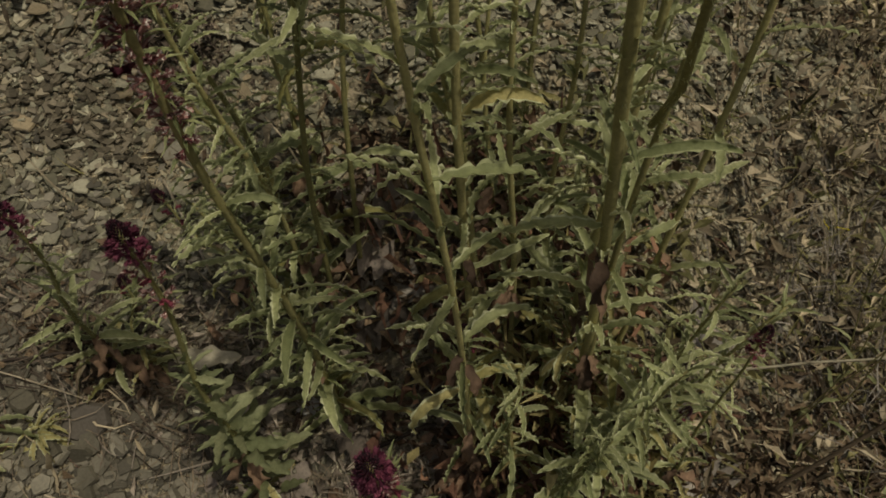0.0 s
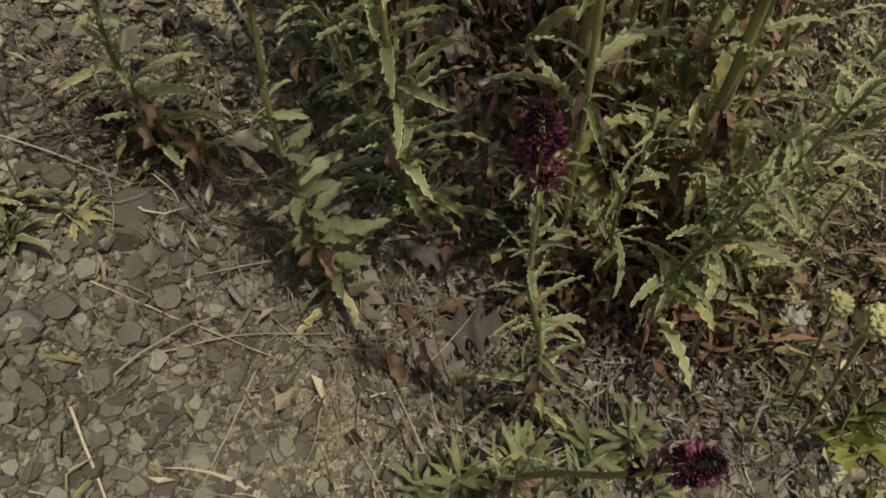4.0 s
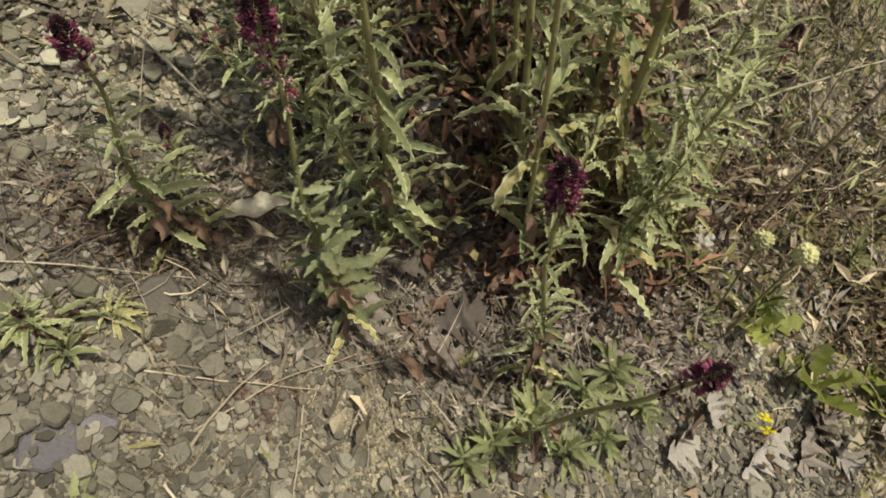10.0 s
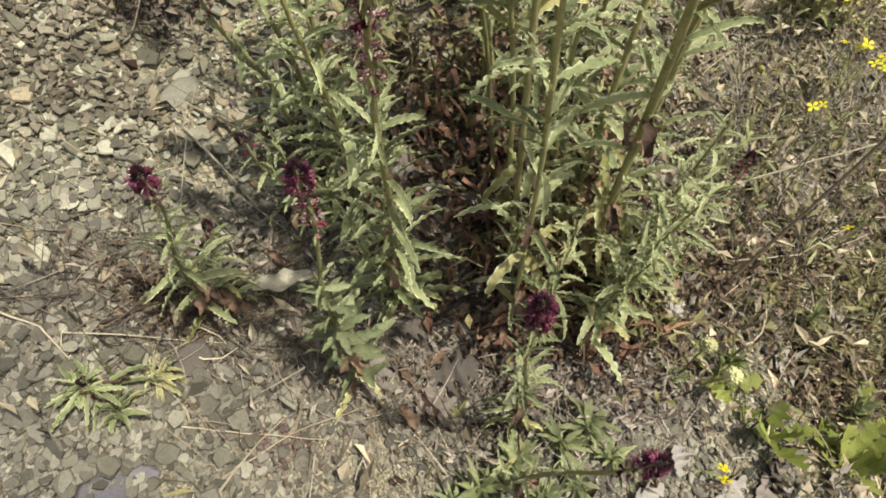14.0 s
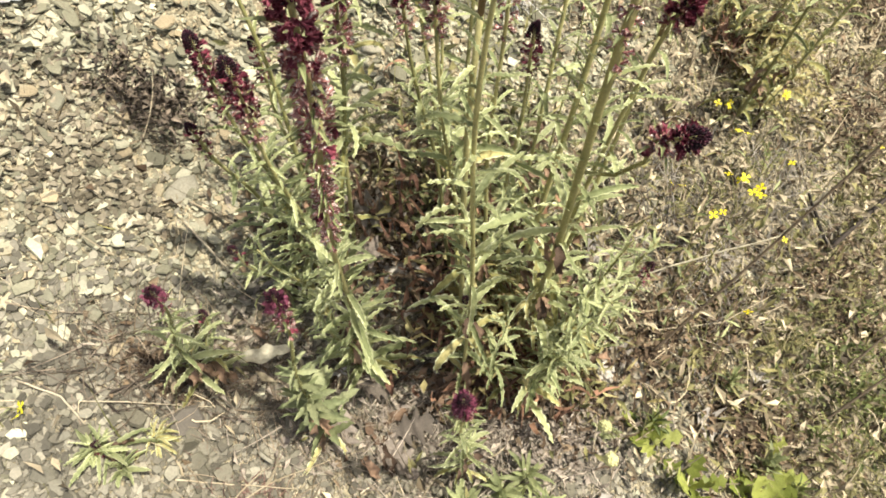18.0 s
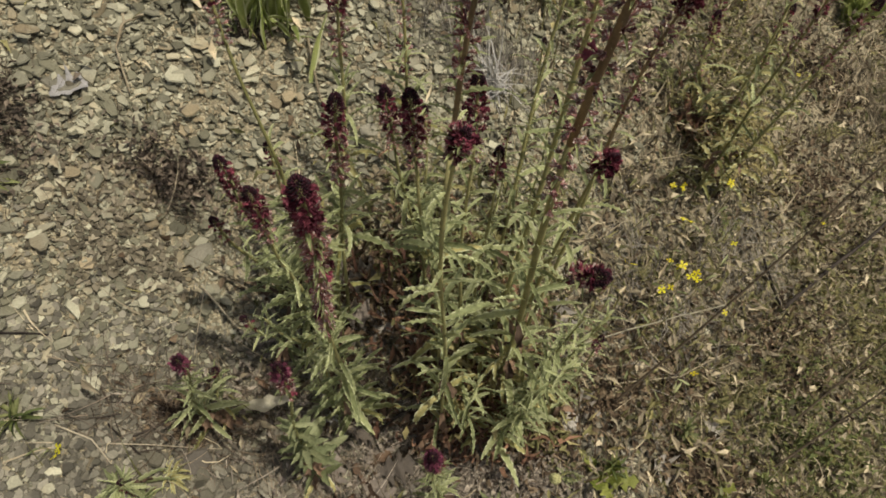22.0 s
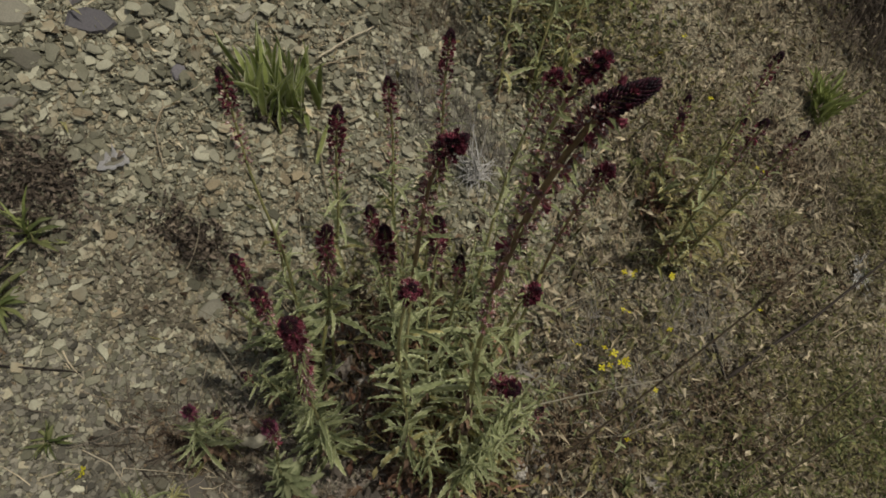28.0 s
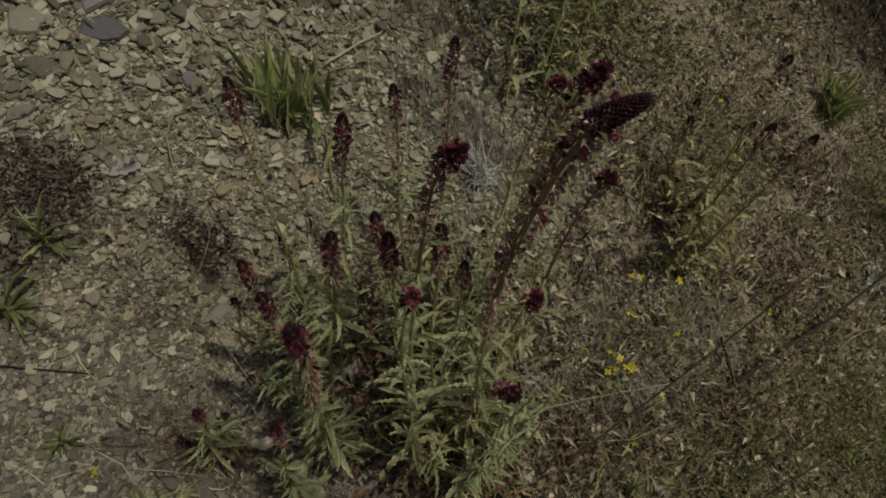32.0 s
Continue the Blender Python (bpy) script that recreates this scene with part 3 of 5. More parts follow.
# short plants at the foot of the clump
plant((-0.221, -0.093, 0.299), (-0.254, -0.055), 0.0098, SHORT, 31, petals=FLORET_P, leaves=36, lo=0.0, hi=0.7, size=0.86, florets=26, spike=0.02, calyces=10, group="short plants", r0=0.0026)
plant((-0.111, -0.110, 0.314), (-0.124, -0.085), 0.0104, SHORT, 32, petals=FLORET_P, leaves=50, lo=0.0, hi=0.56, size=0.85, florets=28, spike=0.055, calyces=26, group="short plants", kinds=LEAF_W)
plant((0.045, -0.170, 0.240), (0.055, -0.10), 0.0112, SHORT, 33, petals=FLORET_P, leaves=44, lo=0.0, hi=0.8, size=0.75, florets=34, spike=0.03, calyces=40, group="short plants", r0=0.003)
plant((0.133, -0.245, 0.140), (0.022, -0.165), 0.0098, "leaning leafy plant with a purple flower spike", 34, petals=FLORET_P, leaves=24, lo=0.0, hi=0.6, size=0.6, florets=34, spike=0.03, calyces=14, group="short plants", r0=0.0033, bend=-0.02)
plant((0.259, 0.008, 0.194), (0.235, 0.03), 0.0070, "thin plant with a small loose red spike", 35, leaves=16, size=0.7, florets=16, spike=0.03, calyces=14, group="short plants", r0=0.002)
BUDDY = "short leafy shoot with a dark closed bud"
for i, (tip, base) in enumerate((((-0.182, -0.009, 0.253), (-0.155, 0.05)), ((-0.228, -0.033, 0.178), (-0.238, -0.045)), ((0.055, -0.018, 0.172), (0.05, 0.025)),
                                 ((0.227, -0.001, 0.102), (0.185, 0.03)), ((0.179, 0.0, 0.067), (0.16, 0.03)), ((-0.325, -0.156, 0.125), (-0.325, -0.150)), ((0.188, 0.325, 0.425), (0.165, 0.24)), ((0.205, 0.27, 0.375), (0.17, 0.21)), ((0.14, 0.22, 0.36), (0.12, 0.17)))):
    plant(tip, base, 0.0078 if i < 3 else 0.0065, BUDDY, 50 + i, leaves=22, hi=0.85, size=0.7, florets=6, spike=0.01, calyces=0, group="budding shoots", r0=0.0018)

# further clump on the slope
FAR = "leaning stalk with a dark spike, growing in dry grass"
for i, (tip, base) in enumerate((((0.68, 0.614, 0.475), (0.60, 0.56)), ((0.594, 0.724, 0.30), (0.57, 0.66)), ((0.585, 0.70, 0.27), (0.57, 0.64)), ((0.68, 0.628, 0.322), (0.62, 0.57)),
                                 ((0.583, 0.385, 0.481), (0.55, 0.46)), ((0.697, 0.446, 0.424), (0.60, 0.48)))):
    plant(tip, base, 0.0125, FAR, 60 + i, leaves=14 if i in (1, 2) else 30, lo=0.03, florets=12, spike=0.12, calyces=34, group="stalks in the dry grass", size=1.15, kinds=LEAF_Y + LEAF[:3], r0=0.0036)
for i, (tip, base) in enumerate((((0.36, 0.92, 0.80), (0.24, 0.74)), ((0.46, 0.98, 0.78), (0.30, 0.80)), ((0.20, 0.80, 0.72), (0.18, 0.70)), ((0.30, 0.86, 0.62), (0.26, 0.78)))):
    plant(tip, base, 0.012, FAR, 70 + i, leaves=30, florets=12, spike=0.14, calyces=30, group="stalks in the dry grass", size=1.1, red=True)


# ---- dead leaves at the foot of the clump ----
def loose_leaf(me, x, y, rng, size, name, label, category, group, lift=0.004, tilt=0.5, az=None):
    ob = new(name, me)
    q = UPN.rotation_difference(UPN + Vector((rng.uniform(-tilt, tilt), rng.uniform(-tilt, tilt), 0))).to_matrix().to_4x4()
    base = frame_of(Vector((math.cos(a := rng.uniform(0, 6.28) if az is None else az), math.sin(a), 0)) - UPN * UPN.dot(Vector((math.cos(a), math.sin(a), 0))), UPN)
    ob.matrix_basis = Matrix.Translation((x, y, gz(x, y) + lift)) @ q @ base @ Matrix.Scale(size, 4)
    return tagged(ob, label, category, group)


rng = random.Random(21)
for i in range(170):
    a, r = rng.uniform(0, 6.28), abs(rng.gauss(0, 0.075))
    loose_leaf(rng.choice(LEAF_D), 0.045 + 1.25 * r * math.cos(a), 0.01 + 0.85 * r * math.sin(a), rng, rng.uniform(0.6, 1.1), "dead_leaf",
               "curled brown dead leaf lying under the stalks", "leaf", "dead leaves under the clump", rng.uniform(0.004, 0.02), 0.9)

# side branch of the largest stalk
BL = [Vector(q) - Vector(BIG.location) for q in ((0.158, -0.005, 0.345), (0.163, -0.06, 0.395), (0.160, -0.11, 0.455), (0.155, -0.125, 0.485), (0.172, -0.145, 0.505))]
flower_stalk(BIG, BL, random.Random(90), 0.0085, 22, 0.02, 8, 0.0022)


# ---- litter, weeds and small plants ----
def strands(name, pts, length, width, rise, spread, seed, material, label, category, segs=4, curl=0.6, lift=0.0):
    """One mesh of many fine curved blades standing or lying at the given places."""
    r = np.random.RandomState(seed)
    n = len(pts)
    az = r.uniform(0, 2 * np.pi, n)
    el = np.clip(r.normal(rise, spread, n), 0.02, 1.5)
    ln = length * r.uniform(0.45, 1.3, n)
    wd = width * r.uniform(0.6, 1.4, n)
    turn, dip = r.normal(0, curl, n), r.normal(0.25, curl * 0.7, n)
    p = np.stack([pts[:, 0], pts[:, 1], gz(pts[:, 0], pts[:, 1]) + lift * r.uniform(0.2, 1, n)], -1)
    V = np.zeros((n, segs + 1, 2, 3))
    for i in range(segs + 1):
        d = np.stack([np.cos(az) * np.cos(el), np.sin(az) * np.cos(el), np.sin(el)], -1)
        d[:, 2] += (-0.472 * d[:, 0] + 0.487 * d[:, 1])
        side = np.stack([-np.sin(az), np.cos(az), 0.3 * np.sin(3 * az)], -1)
        w = wd * (1 - 0.85 * i / segs)
        V[:, i, 0], V[:, i, 1] = p + side * w[:, None] / 2, p - side * w[:, None] / 2
        p = p + d * (ln / segs)[:, None]
        az, el = az + turn / segs, el - dip / segs
    idx = np.arange(n * (segs + 1) * 2).reshape(n, segs + 1, 2)
    F = np.stack([idx[:, :-1, 0], idx[:, :-1, 1], idx[:, 1:, 1], idx[:, 1:, 0]], -1).reshape(-1, 4)
    return tagged(new(name, mesh(name, V.reshape(-1, 3).tolist(), F.tolist(), material, False)), label, category, kind="stuff")


def small_leaves(name, pts, length, width, seed, material, label, category, high=0.05, power=1.0, heaps=False):
    """One mesh of many small folded leaves, at heights up to high over the ground."""
    r = np.random.RandomState(seed)
    n = len(pts)
    az, el = r.uniform(0, 2 * np.pi, n), r.normal(0.3, 0.45, n)
    ln, wd = length * r.uniform(0.5, 1.4, n), width * r.uniform(0.6, 1.4, n)
    up = high * (0.15 + 0.85 * mound(pts[:, 0], pts[:, 1])) if heaps else high
    p = np.stack([pts[:, 0], pts[:, 1], gz(pts[:, 0], pts[:, 1]) + up * r.uniform(0, 1, n) ** power + 0.003], -1)
    d = np.stack([np.cos(az) * np.cos(el), np.sin(az) * np.cos(el), np.sin(el)], -1)
    s = np.stack([-np.sin(az), np.cos(az), r.normal(0, 0.4, n)], -1)
    u = np.cross(d, s)
    V = np.zeros((n, 6, 3))
    V[:, 0] = p
    V[:, 1] = p + d * (ln * r.uniform(0.3, 0.7, n))[:, None] + s * (wd * r.uniform(0.2, 0.7, n))[:, None] + u * (wd * 0.25)[:, None]
    V[:, 2] = p + d * (ln * 0.55)[:, None]
    V[:, 3] = p + d * (ln * r.uniform(0.3, 0.7, n))[:, None] - s * (wd * r.uniform(0.2, 0.7, n))[:, None] + u * (wd * 0.25)[:, None]
    V[:, 4] = p + d * ln[:, None] - u * (ln * r.normal(0.15, 0.25, n))[:, None] + s * (wd * r.normal(0, 0.4, n))[:, None]
    V[:, 5] = p + d * (ln * 0.2)[:, None] + u * 0.0004
    b = np.arange(n)[:, None] * 6
    F = np.concatenate([b + np.array([0, 2, 1]), b + np.array([0, 3, 2]), b + np.array([2, 4, 1]), b + np.array([3, 4, 2])])
    return tagged(new(name, mesh(name, V.reshape(-1, 3).tolist(), F.tolist(), material, False)), label, category, kind="stuff")


def patch(n, cx, cy, sx, sy, seed):
    r = np.random.RandomState(seed)
    return np.stack([r.normal(cx, sx, n), r.normal(cy, sy, n)], -1)


def field(n, x0, x1, y0, y1, seed, keep):
    """Random places in a box, thinned by keep; a tenth more lie scattered round the box, ever thinner."""
    r = np.random.RandomState(seed)
    p = np.stack([r.uniform(x0, x1, n), r.uniform(y0, y1, n)], -1)
    p = p[r.uniform(0, 1, n) < keep(p[:, 0], p[:, 1])]
    if n < 800:
        return p
    k = max(1, len(p) // 6)
    e = p[r.randint(0, len(p), k)]
    c, h = np.array([(x0 + x1) / 2, (y0 + y1) / 2]), np.array([(x1 - x0) / 2, (y1 - y0) / 2])
    u = (e - c) / h
    far = np.abs(u).max(1, keepdims=True)
    u = u / np.maximum(far, 0.05) * (1 + np.abs(r.normal(0, 0.35, (k, 1)))) + r.normal(0, 0.03, (k, 2))
    q = c + u * h
    return np.concatenate([p, q[q[:, 1] > -0.28 - 0.6 * (np.abs(q[:, 0]) > 0.9)]])


def mound(x, y):
    """Hummocks of dry growth, a few centimetres wide."""
    s = np.sin(27 * x + 9 * y) * np.sin(25 * y - 11 * x + 1) + 0.8 * np.sin(59 * x - 21 * y + 2) * np.sin(52 * y + 23 * x)
    return np.clip(0.5 + 0.45 * s, 0, 1)


def edge(x, y):
    """Thins out towards the borders of what is strewn."""
    return np.clip((2.5 - x) / 1.0, 0, 1) * np.clip((2.8 - y) / 1.0, 0, 1) * np.clip((y + 0.55) / 0.35, 0, 1)


def clumpy(x, y):
    return 0.5 + 0.5 * np.sin(9 * x + 4 * y) * np.cos(11 * y - 3 * x + 1.0)


def grassy(x, y):
    """How much dry grass the slope carries: the far side of the clump, little on the scree."""
    return np.clip((x - 0.10 - 0.25 * np.clip(0.25 - y, 0, 1) - 0.7 * np.clip(0.04 - y, 0, 1)) / 0.22, 0, 1) * (0.35 + 0.65 * clumpy(x, y)) * edge(x, y)


def lower(x, y):
    return np.clip((x - 0.33 - 0.9 * np.clip(0.03 - y, 0, 0.16)) / 0.16, 0, 1) * (1 - 0.9 * np.exp(-((x - 0.46) ** 2 + (y + 0.07) ** 2) / 0.008)) * np.clip((0.55 - y + 0.25 * (x - 0.6)) / 0.4, 0, 1) * edge(x, y)


B = (0.1, 2.5, -0.5, 2.8)
strands("dry_grass", field(32000, *B, 1, lambda x, y: grassy(x, y) * (0.25 + 0.75 * mound(x, y))), 0.065, 0.0036, 0.35, 0.35, 2, M_straw_i, "thin dry grass and bleached stalks on the slope", "dry grass", curl=1.2)
strands("dry_grass", field(8000, *B, 3, grassy), 0.11, 0.0028, 0.45, 0.35, 4, M_straw_i, "tall bleached grass stalks on the slope", "dry grass", curl=1.0)
strands("dry_grass", field(30000, *B, 33, lambda x, y: np.clip(0.55 * grassy(x, y) + 0.55 * lower(x, y), 0, 1) * (0.4 + 0.6 * clumpy(1.7 * x, 1.7 * y))), 0.050, 0.0030, 0.22, 0.5, 34, M_straw_i, "short tangled dry grass on the slope", "dry grass", curl=1.6)
strands("green_grass", field(26000, *B, 5, lambda x, y: 0.35 * grassy(x, y) + 0.65 * lower(x, y)), 0.070, 0.0026, 0.7, 0.35, 6, M_weed, "sparse green grass blades", "grass", curl=0.8)
small_leaves("low_weeds", field(80000, *B, 7, lambda x, y: (0.20 * grassy(x, y) + 0.62 * lower(x, y)) * (0.20 + 0.80 * mound(x, y))), 0.026, 0.0062, 8, M_weed, "low weeds with small olive leaves", "weeds", 0.07, 0.8, True)
small_leaves("dry_leaflets", field(66000, *B, 27, lambda x, y: 0.75 * grassy(x, y) * mound(x, y) ** 0.8), 0.027, 0.0085, 28, M_straw_i, "small bleached dry leaves in low hummocks", "dry foliage", 0.07, 0.7, True)
small_leaves("leaf_litter", field(38000, *B, 9, lambda x, y: 0.6 * grassy(x, y) + 0.10 * edge(x, y)), 0.020, 0.0090, 10, M_brown_i, "small brown leaf litter between the weeds", "litter", 0.010)
# dead growth among and behind the stalks
strands("withered_leaves", patch(310, 0.07, 0.11, 0.085, 0.055, 63), 0.034, 0.0065, 0.35, 0.7, 64, M_rust, "curled rust-brown dead leaves among the stalks", "dry foliage", curl=2.4, lift=0.10)
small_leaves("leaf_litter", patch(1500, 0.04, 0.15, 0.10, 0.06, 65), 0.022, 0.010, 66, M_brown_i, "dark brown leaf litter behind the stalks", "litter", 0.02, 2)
small_leaves("low_weeds", patch(900, 0.10, 0.20, 0.10, 0.06, 67), 0.022, 0.007, 68, M_weed, "low olive growth behind the stalks", "weeds", 0.07)
strands("fine_stalks", field(900, -0.6, 0.3, -0.45, 0.9, 11, lambda x, y: 0.5 + 0 * x), 0.07, 0.0010, 0.06, 0.06, 12, M_straw_i, "thin straws scattered on the shale", "straw", curl=0.5, lift=0.006)
# litter under the clump
small_leaves("leaf_litter", patch(1200, 0.04, -0.01, 0.12, 0.075, 13), 0.014, 0.006, 14, M_litter, "grey-brown leaf litter under the stalks", "litter", 0.03, 2)
strands("fine_twigs", patch(900, 0.04, -0.05, 0.12, 0.05, 15), 0.06, 0.0016, 0.12, 0.15, 16, M_litter, "tangle of thin grey twigs under the stalks", "twigs", curl=0.8, lift=0.012)
strands("fine_twigs", patch(480, -0.20, -0.05, 0.08, 0.035, 17), 0.06, 0.0014, 0.12, 0.15, 18, M_brush, "tangle of thin grey twigs beside the short plants", "twigs", curl=0.8, lift=0.01)
small_leaves("low_weeds", patch(150, 0.215, 0.0, 0.045, 0.025, 19), 0.020, 0.007, 20, M_weed, "low leafy growth at the foot of the clump", "weeds", 0.07)
small_leaves("yellowed_weeds", patch(260, 0.18, 0.04, 0.06, 0.03, 21), 0.022, 0.006, 22, M_tan_i, "yellowed leaves at the foot of the clump", "weeds", 0.06)
small_leaves("yellow_green_shrub", patch(1100, 1.34, 0.90, 0.08, 0.07, 23), 0.020, 0.007, 24, M_weed, "low yellow-green shrub in the dry grass", "shrub", 0.16)
# earth and roots, darkened for hollow shade and the leaf tuft's cast shadow
for i, (x, y, sx) in enumerate(((-0.335, 0.24, 0.030), (-0.585, 0.20, 0.045), (-0.62, 0.11, 0.04), (-0.545, 0.245, 0.035), (-0.248, 0.452, 0.016))):
    small_leaves("root_crumbs", patch(620 if sx > 0.02 else 220, x, y, sx, sx * 0.6, 130 + i), 0.012, 0.006, 140 + i, M_brush_dark, "crumbling earth and dead roots, coloured dark to include shade", "crumbs", 0.022, 1.5)
strands("withered_foliage", patch(520, 0.19, 0.01, 0.06, 0.035, 25), 0.036, 0.0050, 0.6, 0.5, 26, M_brown_i, "withered brown foliage at the foot of the clump", "dry foliage", curl=1.9, lift=0.03)
strands("withered_leaves", patch(380, 0.125, 0.02, 0.045, 0.03, 61), 0.042, 0.0062, 0.5, 0.6, 62, M_rust, "curled rust-brown dead leaves at the foot of the stalks", "dry foliage", curl=1.9, lift=0.06)
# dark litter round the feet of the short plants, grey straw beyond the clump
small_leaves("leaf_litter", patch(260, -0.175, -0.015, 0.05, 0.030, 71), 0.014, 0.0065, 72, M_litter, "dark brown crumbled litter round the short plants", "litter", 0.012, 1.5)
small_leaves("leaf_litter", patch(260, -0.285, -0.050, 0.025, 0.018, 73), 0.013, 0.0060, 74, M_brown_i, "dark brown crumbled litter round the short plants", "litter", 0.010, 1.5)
small_leaves("leaf_litter", patch(900, 0.175, -0.035, 0.05, 0.030, 75), 0.015, 0.0065, 76, M_litter, "grey-brown litter below the yellowed shoots", "litter", 0.020, 1.5)
strands("fine_twigs", patch(300, 0.175, -0.045, 0.05, 0.030, 77), 0.055, 0.0014, 0.12, 0.15, 78, M_litter, "thin grey twigs below the yellowed shoots", "twigs", curl=0.8, lift=0.012)
strands("fine_twigs", patch(240, -0.30, -0.06, 0.05, 0.03, 79), 0.07, 0.0014, 0.10, 0.12, 80, M_brush_dark, "tangle of thin dark twigs on the shale", "twigs", curl=0.6, lift=0.010)
strands("dry_tangle", patch(380, 0.46, 0.26, 0.08, 0.07, 81), 0.085, 0.0019, 0.25, 0.30, 82, M_greytwig, "tangle of grey bleached straw on the slope", "dry tuft", curl=0.7, lift=0.02)
strands("dry_tangle", patch(220, 0.68, 0.40, 0.06, 0.06, 83), 0.075, 0.0020, 0.35, 0.35, 84, M_greytwig, "tangle of grey bleached straw on the slope", "dry tuft", curl=1.1, lift=0.02)
strands("withered_leaves", patch(80, 0.575, 0.60, 0.025, 0.03, 85), 0.045, 0.0075, 0.6, 0.5, 86, M_rust, "curled rust-red dead leaves at the foot of far stalks", "dry foliage", curl=1.6, lift=0.05)
# withered growth between the stalks
small_leaves("withered_leaves", patch(240, 0.105, 0.045, 0.045, 0.035, 210), 0.030, 0.0075, 211, M_tan_i, "yellowed withered leaves between the stalks", "dry foliage", 0.15, 0.8)
small_leaves("withered_leaves", patch(140, 0.09, 0.030, 0.045, 0.035, 212), 0.032, 0.0090, 213, M_rust, "rust-brown withered leaves between the stalks", "dry foliage", 0.11, 0.8)
# patches of growth on the slope: place, spread, height
for i, (x, y, n, sx, sy, high, m, what) in enumerate((
        (0.22, 0.90, 900, 0.10, 0.07, 0.20, M_tan_i, "yellow-green growth behind the grey twigs"), (0.42, 1.02, 900, 0.13, 0.08, 0.16, M_weed, "olive growth on the upper slope"), (0.30, 0.95, 500, 0.12, 0.08, 0.22, M_fresh_i, "green leaves of weeds on the upper slope"),
        (1.10, 0.34, 1000, 0.12, 0.09, 0.08, M_weed, "dark green low weeds on the lower slope"), (1.28, 0.34, 800, 0.12, 0.10, 0.09, M_fresh_i, "dark green low weeds on the lower slope"), (0.80, 0.10, 600, 0.10, 0.06, 0.06, M_fresh_i, "green low weeds on the lower slope"),
        (0.72, 0.80, 700, 0.09, 0.08, 0.08, M_weed, "olive low weeds between far stalks"), (0.66, 0.56, 500, 0.06, 0.05, 0.12, M_tan_i, "pale green leaves at the foot of far stalks"), (0.93, 0.62, 700, 0.08, 0.06, 0.03, M_brown_i, "dark leaf litter on the slope"),
        (0.48, 0.16, 500, 0.05, 0.05, 0.02, M_brown_i, "dark leaf litter on the slope"), (0.78, 0.26, 700, 0.07, 0.05, 0.03, M_brown_i, "dark leaf litter on the slope"), (1.02, 0.92, 600, 0.07, 0.05, 0.03, M_brown_i, "dark leaf litter on the slope"),
        (0.55, 0.00, 700, 0.06, 0.03, 0.03, M_brown_i, "dark leaf litter on the slope"), (0.36, 0.10, 420, 0.05, 0.04, 0.03, M_brown_i, "dark leaf litter on the slope"))):
    small_leaves("low_weeds" if m != M_brown_i else "leaf_litter", patch(n, x, y, sx, sy, 160 + i), 0.022 if high > 0.1 else 0.017, 0.0068, 180 + i, m, what, "weeds" if m != M_brown_i else "litter", high, 0.9)
strands("dry_tangle", patch(700, 1.15, 0.93, 0.08, 0.06, 200), 0.07, 0.0026, 0.30, 0.30, 201, M_straw_i, "pale matted straw on the slope", "dry tuft", curl=1.1, lift=0.02)
# dead tufts on the scree
for i, (x, y, n, s, h) in enumerate(((-0.325, 0.235, 130, 0.030, 0.045), (-0.575, 0.19, 420, 0.05, 0.045), (-0.55, 0.25, 260, 0.035, 0.045), (0.03, 0.60, 420, 0.05, 0.05), (0.14, 0.52, 420, 0.05, 0.05),
                                     (-0.20, -0.165, 160, 0.018, 0.02), (-0.235, -0.23, 120, 0.02, 0.02), (0.62, 0.57, 220, 0.05, 0.05), (1.50, 1.70, 3600, 0.21, 0.20), (0.02, 0.80, 700, 0.06, 0.05))):
    strands("dead_tuft", patch(n, x, y, s, s * 0.7, 30 + i), h * 1.4, (0.003 if i == 8 else 0.0018 if i in (3, 4) else 0.0013), 0.7 if i > 2 else 0.25, 0.5 if i > 2 else 0.3, 50 + i, (M_redtwig if i == 5 else M_brush_dark if i in (0, 1, 2, 8) else M_greytwig if i in (3, 4) else M_brush), "tangled tuft of dead grey-brown stems on the slope", "dry tuft", curl=1.6)


def lobed_leaf(rng, L, lobes, material, name, deep=0.52, curl=0.45, wide=0.36):
    """A lobed leaf along +x with wavy relief, thin but with thickness."""
    n = lobes * 6
    vs, fs = [], []
    ph = rng.uniform(0, 6)
    side = []
    for i in range(n + 1):
        t = i / n
        env = (0.10 + 0.9 * math.sin(math.pi * min(1.0, t ** 1.25)) ** 0.8) * wide * L
        lob = 1 - deep * (0.5 + 0.5 * math.cos(2 * math.pi * lobes * t)) * (1 if t > 0.08 else 0)
        lob2 = 1 - deep * (0.5 + 0.5 * math.cos(2 * math.pi * lobes * t + 0.9)) * (1 if t > 0.08 else 0)
        side.append((t * L, env * lob * rng.uniform(0.88, 1.12), env * lob2 * rng.uniform(0.88, 1.12), 0.07 * L * lob * math.sin(math.pi * t), 0.07 * L * lob2 * math.sin(math.pi * t)))

    def up(x, y):
        return curl * (4 * y * y / L + 0.25 * (x - 0.5 * L) ** 2 / L) + 0.035 * L * math.sin(9 * x / L + ph) * math.cos(7 * y / L + ph)
    for x, a, b, fa, fb in side:
        vs += [Vector((x + fa, a, up(x, a))), Vector((x, 0, up(x, 0) - 0.012 * L)), Vector((x + fb, -b, up(x, -b)))]
    for i in range(n):
        q = 3 * i
        fs += [(q, q + 1, q + 4, q + 3), (q + 1, q + 2, q + 5, q + 4)]
    return mesh(name, vs, fs, material)


